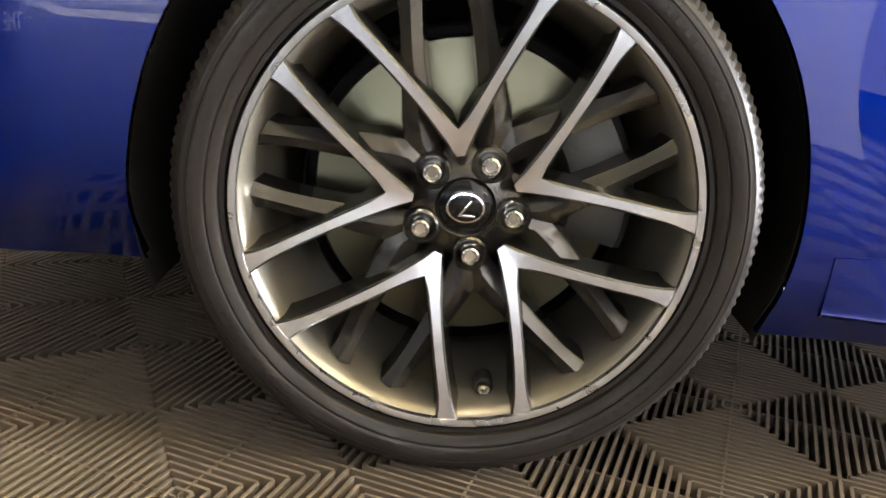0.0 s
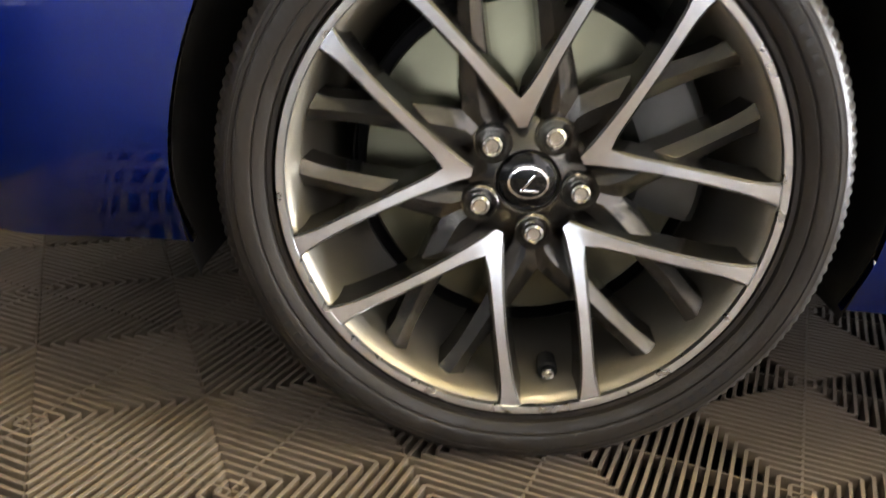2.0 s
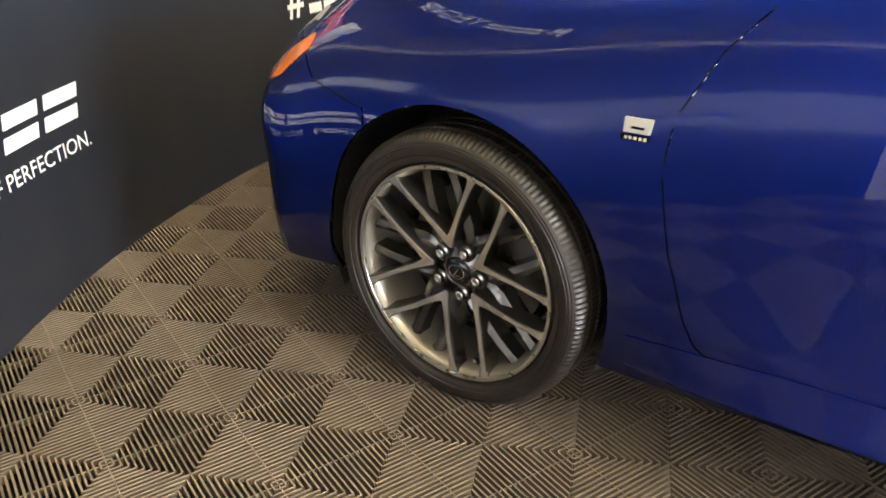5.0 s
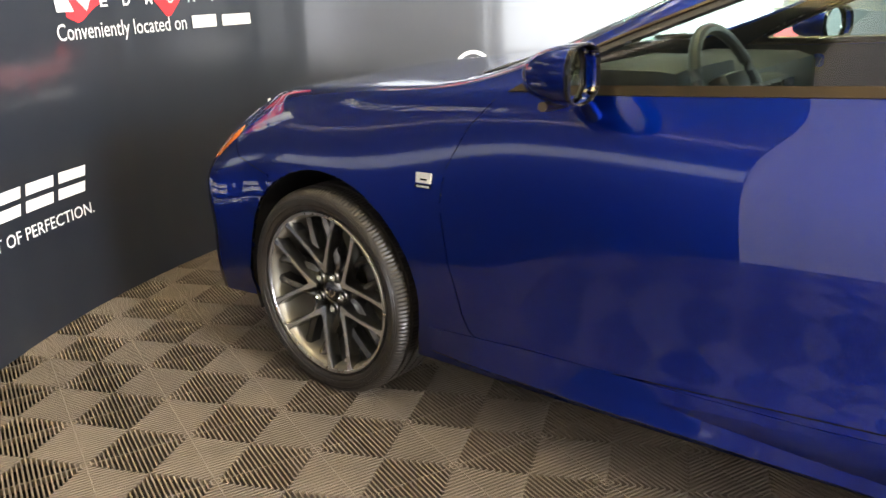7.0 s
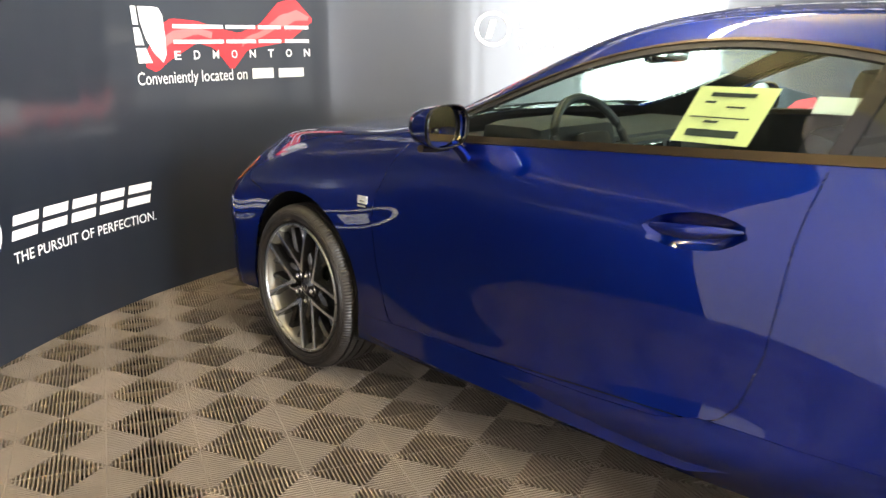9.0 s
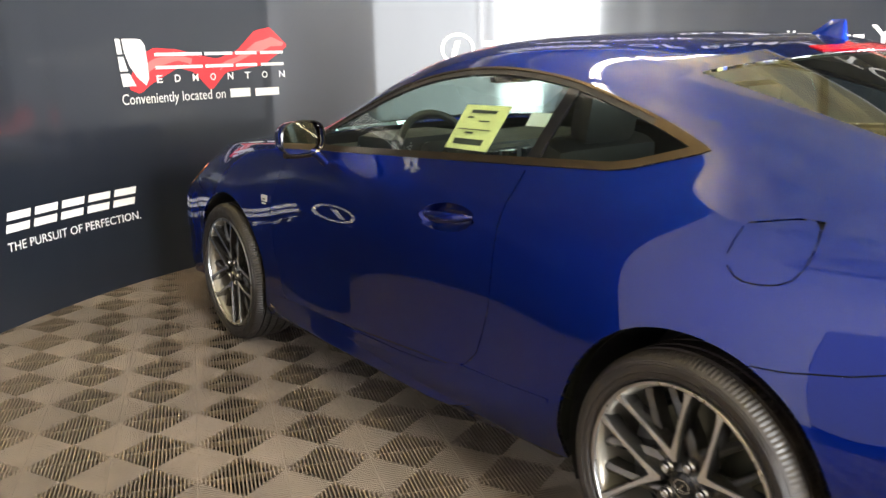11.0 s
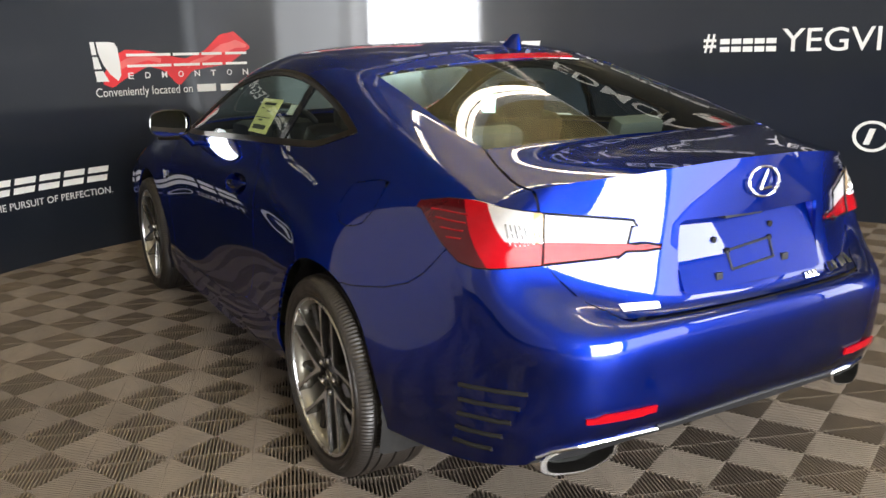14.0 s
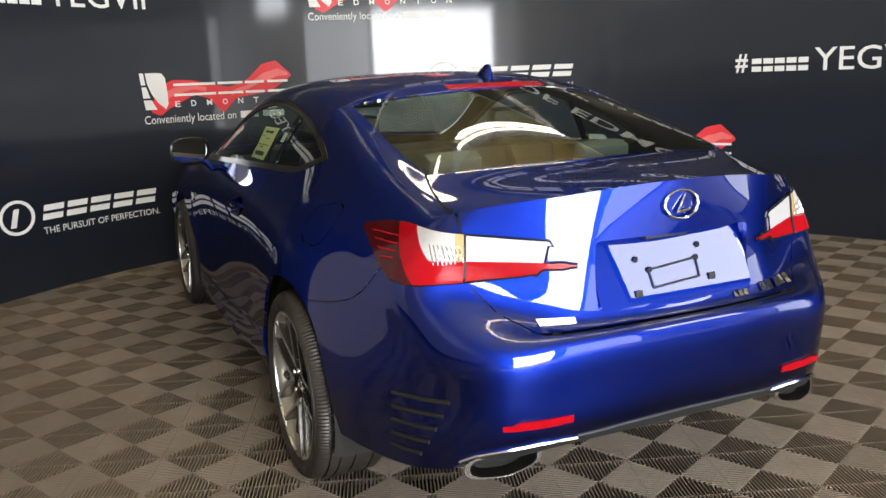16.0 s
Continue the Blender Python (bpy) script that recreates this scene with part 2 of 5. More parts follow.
def tube(bm, pts, r, n=8, closed=False, mi=0):
    """A round bar along points."""
    pts = [Vector(p) for p in pts]
    rings = []
    up = Vector((0, 0, 1))
    for k, p in enumerate(pts):
        a, b = pts[max(k - 1, 0)], pts[min(k + 1, len(pts) - 1)]
        if closed:
            a, b = pts[k - 1], pts[(k + 1) % len(pts)]
        d = (b - a).normalized()
        s = d.cross(up if abs(d.z) < 0.95 else Vector((1, 0, 0))).normalized()
        w = s.cross(d)
        rings.append([bm.verts.new(p + r * (math.cos(2 * math.pi * i / n) * s + math.sin(2 * math.pi * i / n) * w)) for i in range(n)])
    for k in range(len(rings) - (0 if closed else 1)):
        p, q = rings[k], rings[(k + 1) % len(rings)]
        for i in range(n):
            f = bm.faces.new((p[i], p[(i + 1) % n], q[(i + 1) % n], q[i]))
            f.material_index = mi
    if not closed:
        bm.faces.new(rings[0][::-1]).material_index = mi
        bm.faces.new(rings[-1]).material_index = mi


def spline(pts, n, level0=False, level1=False):
    """Catmull-Rom through points, chord-length knots; n samples from each span, and the last point."""
    P = np.array(pts, float)
    d = np.maximum(np.linalg.norm(np.diff(P, axis=0), axis=1), 1e-4) ** 0.7
    t = np.r_[0, np.cumsum(d)]
    m = np.zeros_like(P)
    s = np.diff(P, axis=0) / d[:, None]
    m[1:-1] = (s[:-1] * d[1:, None] + s[1:] * d[:-1, None]) / (d[1:] + d[:-1])[:, None]
    m[0], m[-1] = s[0], s[-1]
    if level0:
        m[0] = (0, s[0][1], 0)
    if level1:
        m[-1] = (0, s[-1][1], 0)
    out = []
    for k in range(len(d)):
        for i in range(n):
            x = i / n
            h = d[k]
            out.append((2 * x**3 - 3 * x**2 + 1) * P[k] + (x**3 - 2 * x**2 + x) * h * m[k] + (3 * x**2 - 2 * x**3) * P[k + 1] + (x**3 - x**2) * h * m[k + 1])
    out.append(P[-1])
    return np.array(out)


# ---------------------------------------------------------------- room and backdrop
WALL_KEYS = [(2.15, -3.80), (1.7, -3.65), (0.4, -2.98), (-0.66, -2.05), (-1.27, -1.2), (-1.575, -0.45), (-1.71, 0.35), (-1.60, 1.25), (-1.18, 2.3), (-0.40, 3.25), (0.60, 3.95), (1.9, 4.5), (3.4, 4.9), (5.2, 5.1)]
WALL = spline(WALL_KEYS, 16)
WALL_S = np.r_[0, np.cumsum(np.linalg.norm(np.diff(WALL, axis=0), axis=1))]
WALL_H = 4.85
WALL_END = float(np.interp(-0.47, -WALL[:60, 0], WALL_S[:60]))   # the print ends here on the camera's side


def on_wall(s, z, off=0.0):
    """A place on the backdrop, s metres along it from its end on the camera's side."""
    x, y = np.interp(s, WALL_S, WALL[:, 0]), np.interp(s, WALL_S, WALL[:, 1])
    d = 0.03
    tx = np.interp(s + d, WALL_S, WALL[:, 0]) - np.interp(s - d, WALL_S, WALL[:, 0])
    ty = np.interp(s + d, WALL_S, WALL[:, 1]) - np.interp(s - d, WALL_S, WALL[:, 1])
    n = math.hypot(tx, ty)
    return Vector((x + ty / n * off, y - tx / n * off, z))


def backdrop():
    bm = bmesh.new()
    total = WALL_S[-1]
    n = 240
    front, back = [], []
    for k in range(n + 1):
        s = WALL_END + (total - WALL_END) * k / n
        zs = [0.0, 0.02, 0.9, 1.9, 3.0, WALL_H]
        fold = 0.0025 * noise.noise((s * 2.3, 0, 0)) + 0.0015 * noise.noise((s * 9, 3, 0))
        front.append([bm.verts.new(on_wall(s, z, fold)) for z in zs])
        back.append([bm.verts.new(on_wall(s, z, -0.04)) for z in (0.0, WALL_H)])
    for k in range(n):
        for j in range(5):
            bm.faces.new((front[k][j], front[k + 1][j], front[k + 1][j + 1], front[k][j + 1]))
        bm.faces.new((back[k][0], back[k][1], back[k + 1][1], back[k + 1][0]))
        bm.faces.new((front[k][5], front[k + 1][5], back[k + 1][1], back[k][1]))
    ob = part("wall_backdrop", bm, VINYL)
    return tagged(ob, "curved dark navy vinyl backdrop wall printed with white and red marks", "wall", kind="structure")


BACKDROP = backdrop()
bm = bmesh.new()
tube(bm, [on_wall(WALL_END + (WALL_S[-1] - WALL_END) * (0.002 + 0.996 * k / 120), WALL_H + 0.022, -0.02) for k in range(121)], 0.024, 8)
tagged(part("trim_rail", bm, PRINT), "white rail along the top of the backdrop", "rail", kind="structure")


# the grey wall that runs on from the backdrop's end
bm = bmesh.new()
rim = []
for k in range(25):
    s_ = 0.01 + (WALL_END - 0.016) * k / 24
    rim.append([bm.verts.new(on_wall(s_, z, off)) for z, off in ((0.0, -0.002), (WALL_H, -0.002), (WALL_H, -0.12), (0.0, -0.12))])
for a, b in zip(rim, rim[1:]):
    for j in range(4):
        bm.faces.new((a[j], b[j], b[(j + 1) % 4], a[(j + 1) % 4]))
bm.faces.new(rim[0])
bm.faces.new(rim[-1][::-1])
tagged(part("wall_curved", bm, GREYWALL, smooth=False), "grey painted wall running on from the backdrop", "wall", kind="structure")


def plain_box(name, dims, material, label, cat="wall"):
    bm = bmesh.new()
    box(bm, *dims)
    return tagged(part(name, bm, material, smooth=False), label, cat, kind="structure")


RX0, RX1, RY0, RY1 = -5.0, DOOR_X, RY_S, 7.5
plain_box("wall_west", (RX0 - 0.2, RX0, RY0, RY1, -0.02, CEIL + 0.1), PLASTER, "plain grey painted workshop wall")
# gap from x 2.68 to 8.32 is invented, to hold the soft fill
bm = bmesh.new()
box(bm, RX0 - 0.2, 2.68, RY0 - 0.2, RY0, -0.02, CEIL + 0.1)
box(bm, 8.32, RX1 + 0.2, RY0 - 0.2, RY0, -0.02, CEIL + 0.1)
box(bm, 2.68, 8.32, RY0 - 0.2, RY0, 2.7, CEIL + 0.1)
tagged(part("wall_south", bm, PLASTER, smooth=False), "pale workshop wall with an added wide opening for a fill lamp", "wall", kind="structure")
# the gap beyond x 5.9 is added to let the side fill in
bm = bmesh.new()
box(bm, RX0 - 0.2, 5.9, RY1, RY1 + 0.2, -0.02, CEIL + 0.1)
box(bm, 5.9, RX1 + 0.2, RY1, RY1 + 0.2, 2.8, CEIL + 0.1)
tagged(part("wall_north", bm, PLASTER, smooth=False), "grey workshop wall with an added unseen opening for a fill lamp", "wall", kind="structure")
bm = bmesh.new()
box(bm, RX1, RX1 + 0.2, RY0, -2.27, -0.02, CEIL + 0.1)
box(bm, RX1, RX1 + 0.2, 0.47, 0.73, -0.02, CEIL + 0.1)
box(bm, RX1, RX1 + 0.2, 2.97, 3.58, -0.02, CEIL + 0.1)
box(bm, RX1, RX1 + 0.2, 5.62, RY1, -0.02, CEIL + 0.1)
box(bm, RX1, RX1 + 0.2, 3.58, 5.62, -0.02, 2.68)
box(bm, RX1, RX1 + 0.2, 3.58, 5.62, 3.92, CEIL + 0.1)
box(bm, RX1, RX1 + 0.2, 0.73, 2.97, 2.72, CEIL + 0.1)
box(bm, RX1, RX1 + 0.2, -2.27, 0.47, 2.72, CEIL + 0.1)
tagged(part("wall_east", bm, PLASTER, smooth=False), "grey workshop wall with a wide daylight opening", "wall", kind="structure")
plain_box("ceiling", (RX0 - 0.2, RX1 + 0.2, RY0 - 0.2, RY1 + 0.2, CEIL, CEIL + 0.1), FOAM, "brown spray foam insulated workshop ceiling", "ceiling")
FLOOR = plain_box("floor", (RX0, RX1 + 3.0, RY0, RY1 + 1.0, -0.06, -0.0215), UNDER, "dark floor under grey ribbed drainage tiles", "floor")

plain_box("pavement_apron", (6.15, RX1 + 3.0, -4.6, RY1 + 1.0, -0.022, -0.002), CONCRETE, "pale concrete apron inside the wide opening", "pavement")
for k in range(13):
    y = RY0 + 0.5 + k * 1.08
    bm = bmesh.new()
    box(bm, RX0, RX1, y - 0.05, y + 0.05, CEIL - 0.22, CEIL - 0.002, 0.006)
    tagged(part("trim_purlin", bm, FOAM, smooth=False), "brown foam-covered roof purlin under the ceiling", "purlin", "roof purlins", "structure")


def tube_light(x, y):
    root = empty("ceiling_light", pose(x, y, HANG, 0, 0, 90))
    bm = bmesh.new()
    box(bm, -1.22, 1.22, -0.11, 0.11, -0.06, 0.0, 0.01)
    part("housing", bm, PRINT, root)
    for dy in (-0.05, 0.05):
        bm = bmesh.new()
        tube(bm, [(-1.18, dy, -0.085), (1.18, dy, -0.085)], 0.018, 10)
        part("tube", bm, TUBE, root)
    for dx in (-.9, .9):
        bm = bmesh.new()
        tube(bm, [(dx, 0, 0), (dx, 0, CEIL - HANG)], .006, 6)
        part("hanger", bm, CHROME, root)
    return tagged(root, "white twin fluorescent strip light hung from the ceiling", "ceiling light", "ceiling lights")


for tx, ty in TUBES:
    tube_light(tx, ty)


# ---------------------------------------------------------------- car body: guide lines (x, half width, height)
ROWS = {
    "bottom": [(-0.90, 0, .17), (-.83, .52, .19), (-.585, .862, .232), (-.40, .86, .235), (0, .88, .22), (.40, .87, .21), (.75, .86, .20), (1.35, .86, .20), (2.0, .88, .23), (2.35, .89, .26), (2.73, .90, .28), (3.15, .855, .29)],
    "sill": [(-.91, 0, .30), (-.85, .54, .30), (-.595, .868, .30), (-.40, .885, .30), (0, .90, .30), (.40, .885, .27), (.75, .895, .26), (1.35, .905, .265), (2.0, .925, .31), (2.35, .925, .37), (2.73, .93, .40), (3.15, .878, .40)],
    "low": [(-.92, 0, .45), (-.85, .54, .45), (-.60, .865, .45), (-.38, .875, .45), (0, .90, .45), (.40, .882, .42), (.75, .878, .38), (1.35, .882, .38), (2.0, .897, .42), (2.35, .92, .48), (2.73, .935, .52), (3.15, .88, .52)],
    "mid": [(-.90, 0, .62), (-.82, .53, .62), (-.59, .870, .655), (-.37, .885, .655), (0, .905, .66), (.40, .885, .60), (.75, .868, .58), (1.35, .871, .58), (2.0, .886, .60), (2.35, .91, .64), (2.73, .93, .68), (3.15, .852, .66)],
    "shoulder": [(-.86, 0, .72), (-.78, .50, .74), (-.55, .785, .78), (-.36, .84, .79), (0, .87, .80), (.40, .868, .78), (.75, .870, .84), (1.35, .877, .882), (2.0, .873, .908), (2.35, .870, .92), (2.73, .866, .905), (3.15, .80, .875)],
    "belt": [(-.80, 0, .78), (-.74, .40, .82), (-.48, .70, .87), (-.33, .74, .90), (0, .78, .945), (.40, .80, .97), (.75, .815, .985), (1.35, .805, 1.005), (2.0, .79, 1.025), (2.35, .765, 1.04), (2.73, .745, 1.05), (3.15, .70, 1.02)],
}
# the tail, from the crease behind the wheel round to the middle (x, half width, height)
TAIL = {
    "bottom": [(3.355, .802, .285), (3.47, .765, .300), (3.56, .70, .315), (3.63, .58, .335), (3.675, .38, .360), (3.69, 0, .365)],
    "sill": [(3.385, .803, .38), (3.48, .768, .39), (3.57, .705, .40), (3.665, .585, .41), (3.71, .386, .425), (3.725, 0, .435)],
    "low": [(3.42, .797, .515), (3.495, .755, .52), (3.585, .695, .525), (3.69, .585, .53), (3.73, .386, .54), (3.748, 0, .545)],
    "mid": [(3.44, .782, .66), (3.52, .745, .665), (3.60, .69, .67), (3.69, .58, .672), (3.735, .386, .685), (3.75, 0, .69)],
    "shoulder": [(3.39, .785, .84), (3.470, .745, .843), (3.524, .635, .826), (3.592, .52, .765), (3.650, .42, .735), (3.678, .362, .727), (3.693, .29, .723), (3.702, .17, .722), (3.708, 0, .722)],
    "belt": [(3.42, .665, 1.0), (3.455, .64, 1.02), (3.497, .60, 1.035), (3.550, .52, 1.050), (3.587, .46, 1.059), (3.628, .38, 1.069), (3.656, .30, 1.078), (3.675, .22, 1.085), (3.694, .12, 1.092), (3.708, 0, 1.095)],
}
UPPER = {
    "glass": [(-.56, .63, .86), (-.40, .69, .917), (0, .725, .962), (.42, .765, .99), (.78, .772, 1.04), (1.35, .735, 1.17), (2.0, .705, 1.18), (2.35, .70, 1.15), (2.73, .69, 1.125), (3.14, .65, 1.075), (3.53, .55, 1.04)],
    "rail": [(-.62, .55, .848), (-.45, .62, .92), (0, .66, .97), (.45, .71, 1.005), (.80, .705, 1.105), (1.35, .62, 1.32), (2.0, .59, 1.345), (2.35, .585, 1.305), (2.73, .585, 1.24), (3.215, .575, 1.100), (3.57, .48, 1.055)],
    "crown": [(-.74, .40, .82), (-.50, .44, .915), (0, .47, .982), (.42, .50, 1.02), (.80, .50, 1.155), (1.35, .45, 1.37), (2.0, .41, 1.395), (2.38, .42, 1.355), (2.78, .42, 1.25), (3.245, .42, 1.111), (3.645, .36, 1.075)],
    "inner": [(-.78, .2, .795), (-.52, .22, .918), (0, .23, .99), (.36, .25, 1.02), (.80, .25, 1.19), (1.35, .23, 1.39), (2.0, .21, 1.415), (2.42, .21, 1.385), (2.83, .21, 1.27), (3.265, .21, 1.115), (3.70, .18, 1.098)],
    "centre": [(-.80, 0, .78), (-.53, 0, .92), (0, 0, .995), (.33, 0, 1.02), (.80, 0, 1.20), (1.35, 0, 1.397), (2.0, 0, 1.422), (2.44, 0, 1.395), (2.85, 0, 1.275), (3.275, 0, 1.116), (3.72, 0, 1.105)],
}
NU, NV = 22, 8
CAR_Y, WIDE = 0.015, 1.018                                 # the car's middle, and how much wider it is than its guide lines


def faired(G, rounds):
    """Evens a grid of points out, its rims kept."""
    for _ in range(rounds):
        H = G.copy()
        H[1:-1] = 0.25 * G[:-2] + 0.5 * G[1:-1] + 0.25 * G[2:]
        K = H.copy()
        K[:, 1:-1] = 0.25 * H[:, :-2] + 0.5 * H[:, 1:-1] + 0.25 * H[:, 2:]
        K[:, 0], K[0], K[-1] = H[:, 0], G[0], G[-1]
        G = K
    return G


def across(rows, nv):
    """Splines each station's points across the rows."""
    stack = np.array(rows)                       # rows, stations, 3
    return np.array([spline(stack[:, k], nv, False, len(rows) > 6) for k in range(stack.shape[1])])   # stations, rows, 3


first, last_ = 2 * NU, 12 * NU
low_rows = []
for key, g in ROWS.items():
    r = spline(g + [(x, w / WIDE, z) for x, w, z in TAIL[key]], NU, True, True)
    end = r[last_:]
    arc = np.r_[0, np.cumsum(np.linalg.norm(np.diff(end, axis=0), axis=1))]
    even = np.linspace(0, arc[-1], 2 * NU + 1)
    low_rows.append(np.concatenate([r[:last_], np.stack([np.interp(even, arc, end[:, c]) for c in range(3)], 1)]))
up_rows = [low_rows[5][first : last_ + 1]] + [spline(r, NU) for r in UPPER.values()]
side = across([r[first : last_ + 1] for r in low_rows] + up_rows[1:], NV)      # whole flank, sill to roof centre
side = faired(side, 5)
noseg, tailg = across([r[: first + 1] for r in low_rows], NV), across([r[last_:] for r in low_rows], NV)
nrow = 5 * NV + 1
lower = np.concatenate([noseg[:-1], side[:, :nrow], tailg[1:]])
# the tail and nose blend into the evened flank
for rnd in range(2):
    L2 = lower.copy()
    for a, b in ((1, first + 6), (last_ - 6, len(lower) - 1)):
        L2[a:b] = 0.25 * lower[a - 1 : b - 1] + 0.5 * lower[a:b] + 0.25 * lower[a + 1 : b + 1]
    lower = L2
    L2 = lower.copy()
    for sl in (slice(0, first), slice(last_ + 1, len(lower))):
        L2[sl, 1:-1] = 0.25 * lower[sl, :-2] + 0.5 * lower[sl, 1:-1] + 0.25 * lower[sl, 2:]
    lower = L2
lower[0, :, 1] = lower[-1, :, 1] = 0
upper = side[:, nrow - 1 :].copy()
upper[0, :, :] = lower[first, -1]
# the hood's front edge and the lid's rear edge lie on the belt line that wraps round the ends
for end, strip in ((0, lower[: first + 1, -1][::-1]), (-1, lower[last_:, -1])):
    arc = np.r_[0, np.cumsum(np.linalg.norm(np.diff(strip, axis=0), axis=1))]
    t = np.linspace(0, arc[-1], upper.shape[1])
    upper[end] = np.stack([np.interp(t, arc, strip[:, c]) for c in range(3)], 1)
for rnd in range(18):
    U2 = upper.copy()
    U2[1:-1, 1:-1] = 0.25 * upper[:-2, 1:-1] + 0.5 * upper[1:-1, 1:-1] + 0.25 * upper[2:, 1:-1]
    U2[1:-1, -1] = 0.25 * upper[:-2, -1] + 0.5 * upper[1:-1, -1] + 0.25 * upper[2:, -1]
    upper = U2
upper[:, 0] = lower[first : last_ + 1, -1]
upper[:, -1, 1] = 0


def rear_pane(G):
    """Lays the rear window onto one smooth crowned surface, blended into roof and deck, and evens the deck out."""
    st = 2 + np.arange(G.shape[0]) / NU
    ease = lambda t: (lambda q: q * q * (3 - 2 * q))(np.clip(t, 0, 1))
    wu = ease((st - 8.8) / 0.5) * ease((11.4 - st) / 0.35)
    wv = ease((np.arange(G.shape[1]) / NV - 1.6) / 0.4)
    d, W2 = G[:, :, 0] - 2.64, (G[:, :, 1] * WIDE) ** 2
    z = 1.352 - 0.335 * d - 0.044 * d * d - (0.333 - 0.292 * (d + 0.17)) * W2
    k = wu[:, None] * wv[None, :]
    G[:, :, 2] += (z - G[:, :, 2]) * k
    n = np.stack([0.335 + 0.088 * d - 0.292 * W2, 2 * (0.333 - 0.292 * (d + 0.17)) * np.sqrt(W2), d * 0 + 1], 2)
    mask = (st[:, None] > 9.25) & (st[:, None] < 11.01) & (np.arange(G.shape[1])[None, :] >= 2 * NV)
    a, b = round(9.1 * NU), G.shape[0] - 1
    for _ in range(40):
        H = G.copy()
        G[a:b, 2 * NV : -1] = 0.5 * H[a:b, 2 * NV : -1] + 0.125 * (H[a - 1 : b - 1, 2 * NV : -1] + H[a + 1 : b + 1, 2 * NV : -1] + H[a:b, 2 * NV - 1 : -2] + H[a:b, 2 * NV + 1 :])
        G[a:b, -1] = 0.5 * H[a:b, -1] + 0.25 * (H[a - 1 : b - 1, -1] + H[a + 1 : b + 1, -1])
    return n / np.linalg.norm(n, axis=2, keepdims=True), mask


pane_n, pane_mask = rear_pane(upper)


def grid_normals(G):
    du, dv = np.gradient(G, axis=0), np.gradient(G, axis=1)
    n = np.cross(du, dv)
    return n / np.maximum(np.linalg.norm(n, axis=2, keepdims=True), 1e-9)


full = np.concatenate([side[:, :nrow - 1] * 0 + lower[first : last_ + 1, :-1], upper], axis=1)
n_low, n_up = grid_normals(lower), grid_normals(full)
for N, G in ((n_low, lower), (n_up, full)):
    if (N[len(N) // 2, 10] @ np.array([0, 1, 0])) < 0:
        N *= -1
n_low[first : last_ + 1] = n_up[:, :nrow]
n_up = n_up[:, nrow - 1 :]
flank_n = np.concatenate([n_low[first : last_ + 1, :-1], n_up], axis=1)
for rnd in range(28):
    keep = flank_n.copy()
    flank_n[1:-1] = 0.25 * keep[:-2] + 0.5 * keep[1:-1] + 0.25 * keep[2:]
    keep = flank_n.copy()
    flank_n[2:-2, 1:-1] = 0.25 * keep[2:-2, :-2] + 0.5 * keep[2:-2, 1:-1] + 0.25 * keep[2:-2, 2:]
n_low[first + 4 : last_ - 3] = flank_n[4 : last_ - first - 3, :nrow]
n_up = flank_n[:, nrow - 1 :]
n_up[pane_mask] = pane_n[pane_mask]
n_low[0, :, 1] = n_low[-1, :, 1] = 0
n_up[:, -1, 1] = 0

# one half of the shell (the left flank, y negative) as a bmesh with its guide numbers
shell = bmesh.new()
info = {}                                                   # vert -> (station, row, nx, ny, nz)


def lay(G, N, s0, r0):
    vs = [[None] * G.shape[1] for _ in range(G.shape[0])]
    for i in range(G.shape[0]):
        for j in range(G.shape[1]):
            x, w, z = G[i, j]
            v = shell.verts.new((x, -w * WIDE, z))
            info[v] = np.array([s0 + i / NU, r0 + j / NV, N[i, j, 0], -N[i, j, 1], N[i, j, 2]])
            vs[i][j] = v
    for i in range(G.shape[0] - 1):
        for j in range(G.shape[1] - 1):
            q = [vs[i][j], vs[i + 1][j], vs[i + 1][j + 1], vs[i][j + 1]]
            try:
                shell.faces.new(q)
            except ValueError:
                pass


lay(lower, n_low, 0, 0)
lay(upper, n_up, 2, 5)


def cut(f):
    """Cuts the shell's faces along f = 0, where f takes place and guide numbers."""
    vals = {v: f(v.co, info[v]) for v in shell.verts}
    fresh = set()
    for e in list(shell.edges):
        a, b = e.verts
        fa, fb = vals[a], vals[b]
        if fa * fb < 0:
            t = fa / (fa - fb)
            ia, ib = info[a], info[b]
            _, v = bmesh.utils.edge_split(e, a, t)
            info[v] = ia * (1 - t) + ib * t
            vals[v] = 0
            fresh.add(v)
    for face in {fc for v in fresh for fc in v.link_faces}:
        z = [v for v in face.verts if v in fresh]
        if len(z) == 2:
            try:
                bmesh.utils.face_split(face, z[0], z[1])
            except ValueError:
                pass


def poly_dist(poly):
    """Signed distance to a closed outline, negative inside."""
    P = np.array(poly, float)
    A, B = P, np.roll(P, -1, axis=0)
    D = B - A
    LL = (D**2).sum(1)

    def f(x, y):
        t = np.clip(((x - A[:, 0]) * D[:, 0] + (y - A[:, 1]) * D[:, 1]) / LL, 0, 1)
        d = np.hypot(x - A[:, 0] - t * D[:, 0], y - A[:, 1] - t * D[:, 1]).min()
        cr = (A[:, 1] > y) != (B[:, 1] > y)
        xs = A[cr, 0] + (y - A[cr, 1]) / (B[cr, 1] - A[cr, 1]) * D[cr, 0]
        return -d if (xs > x).sum() % 2 else d

    return f


def rounded(poly, n=6):
    """A closed outline with its corners rounded off by splining."""
    return spline(list(poly) + [poly[0]], n)[:-1]


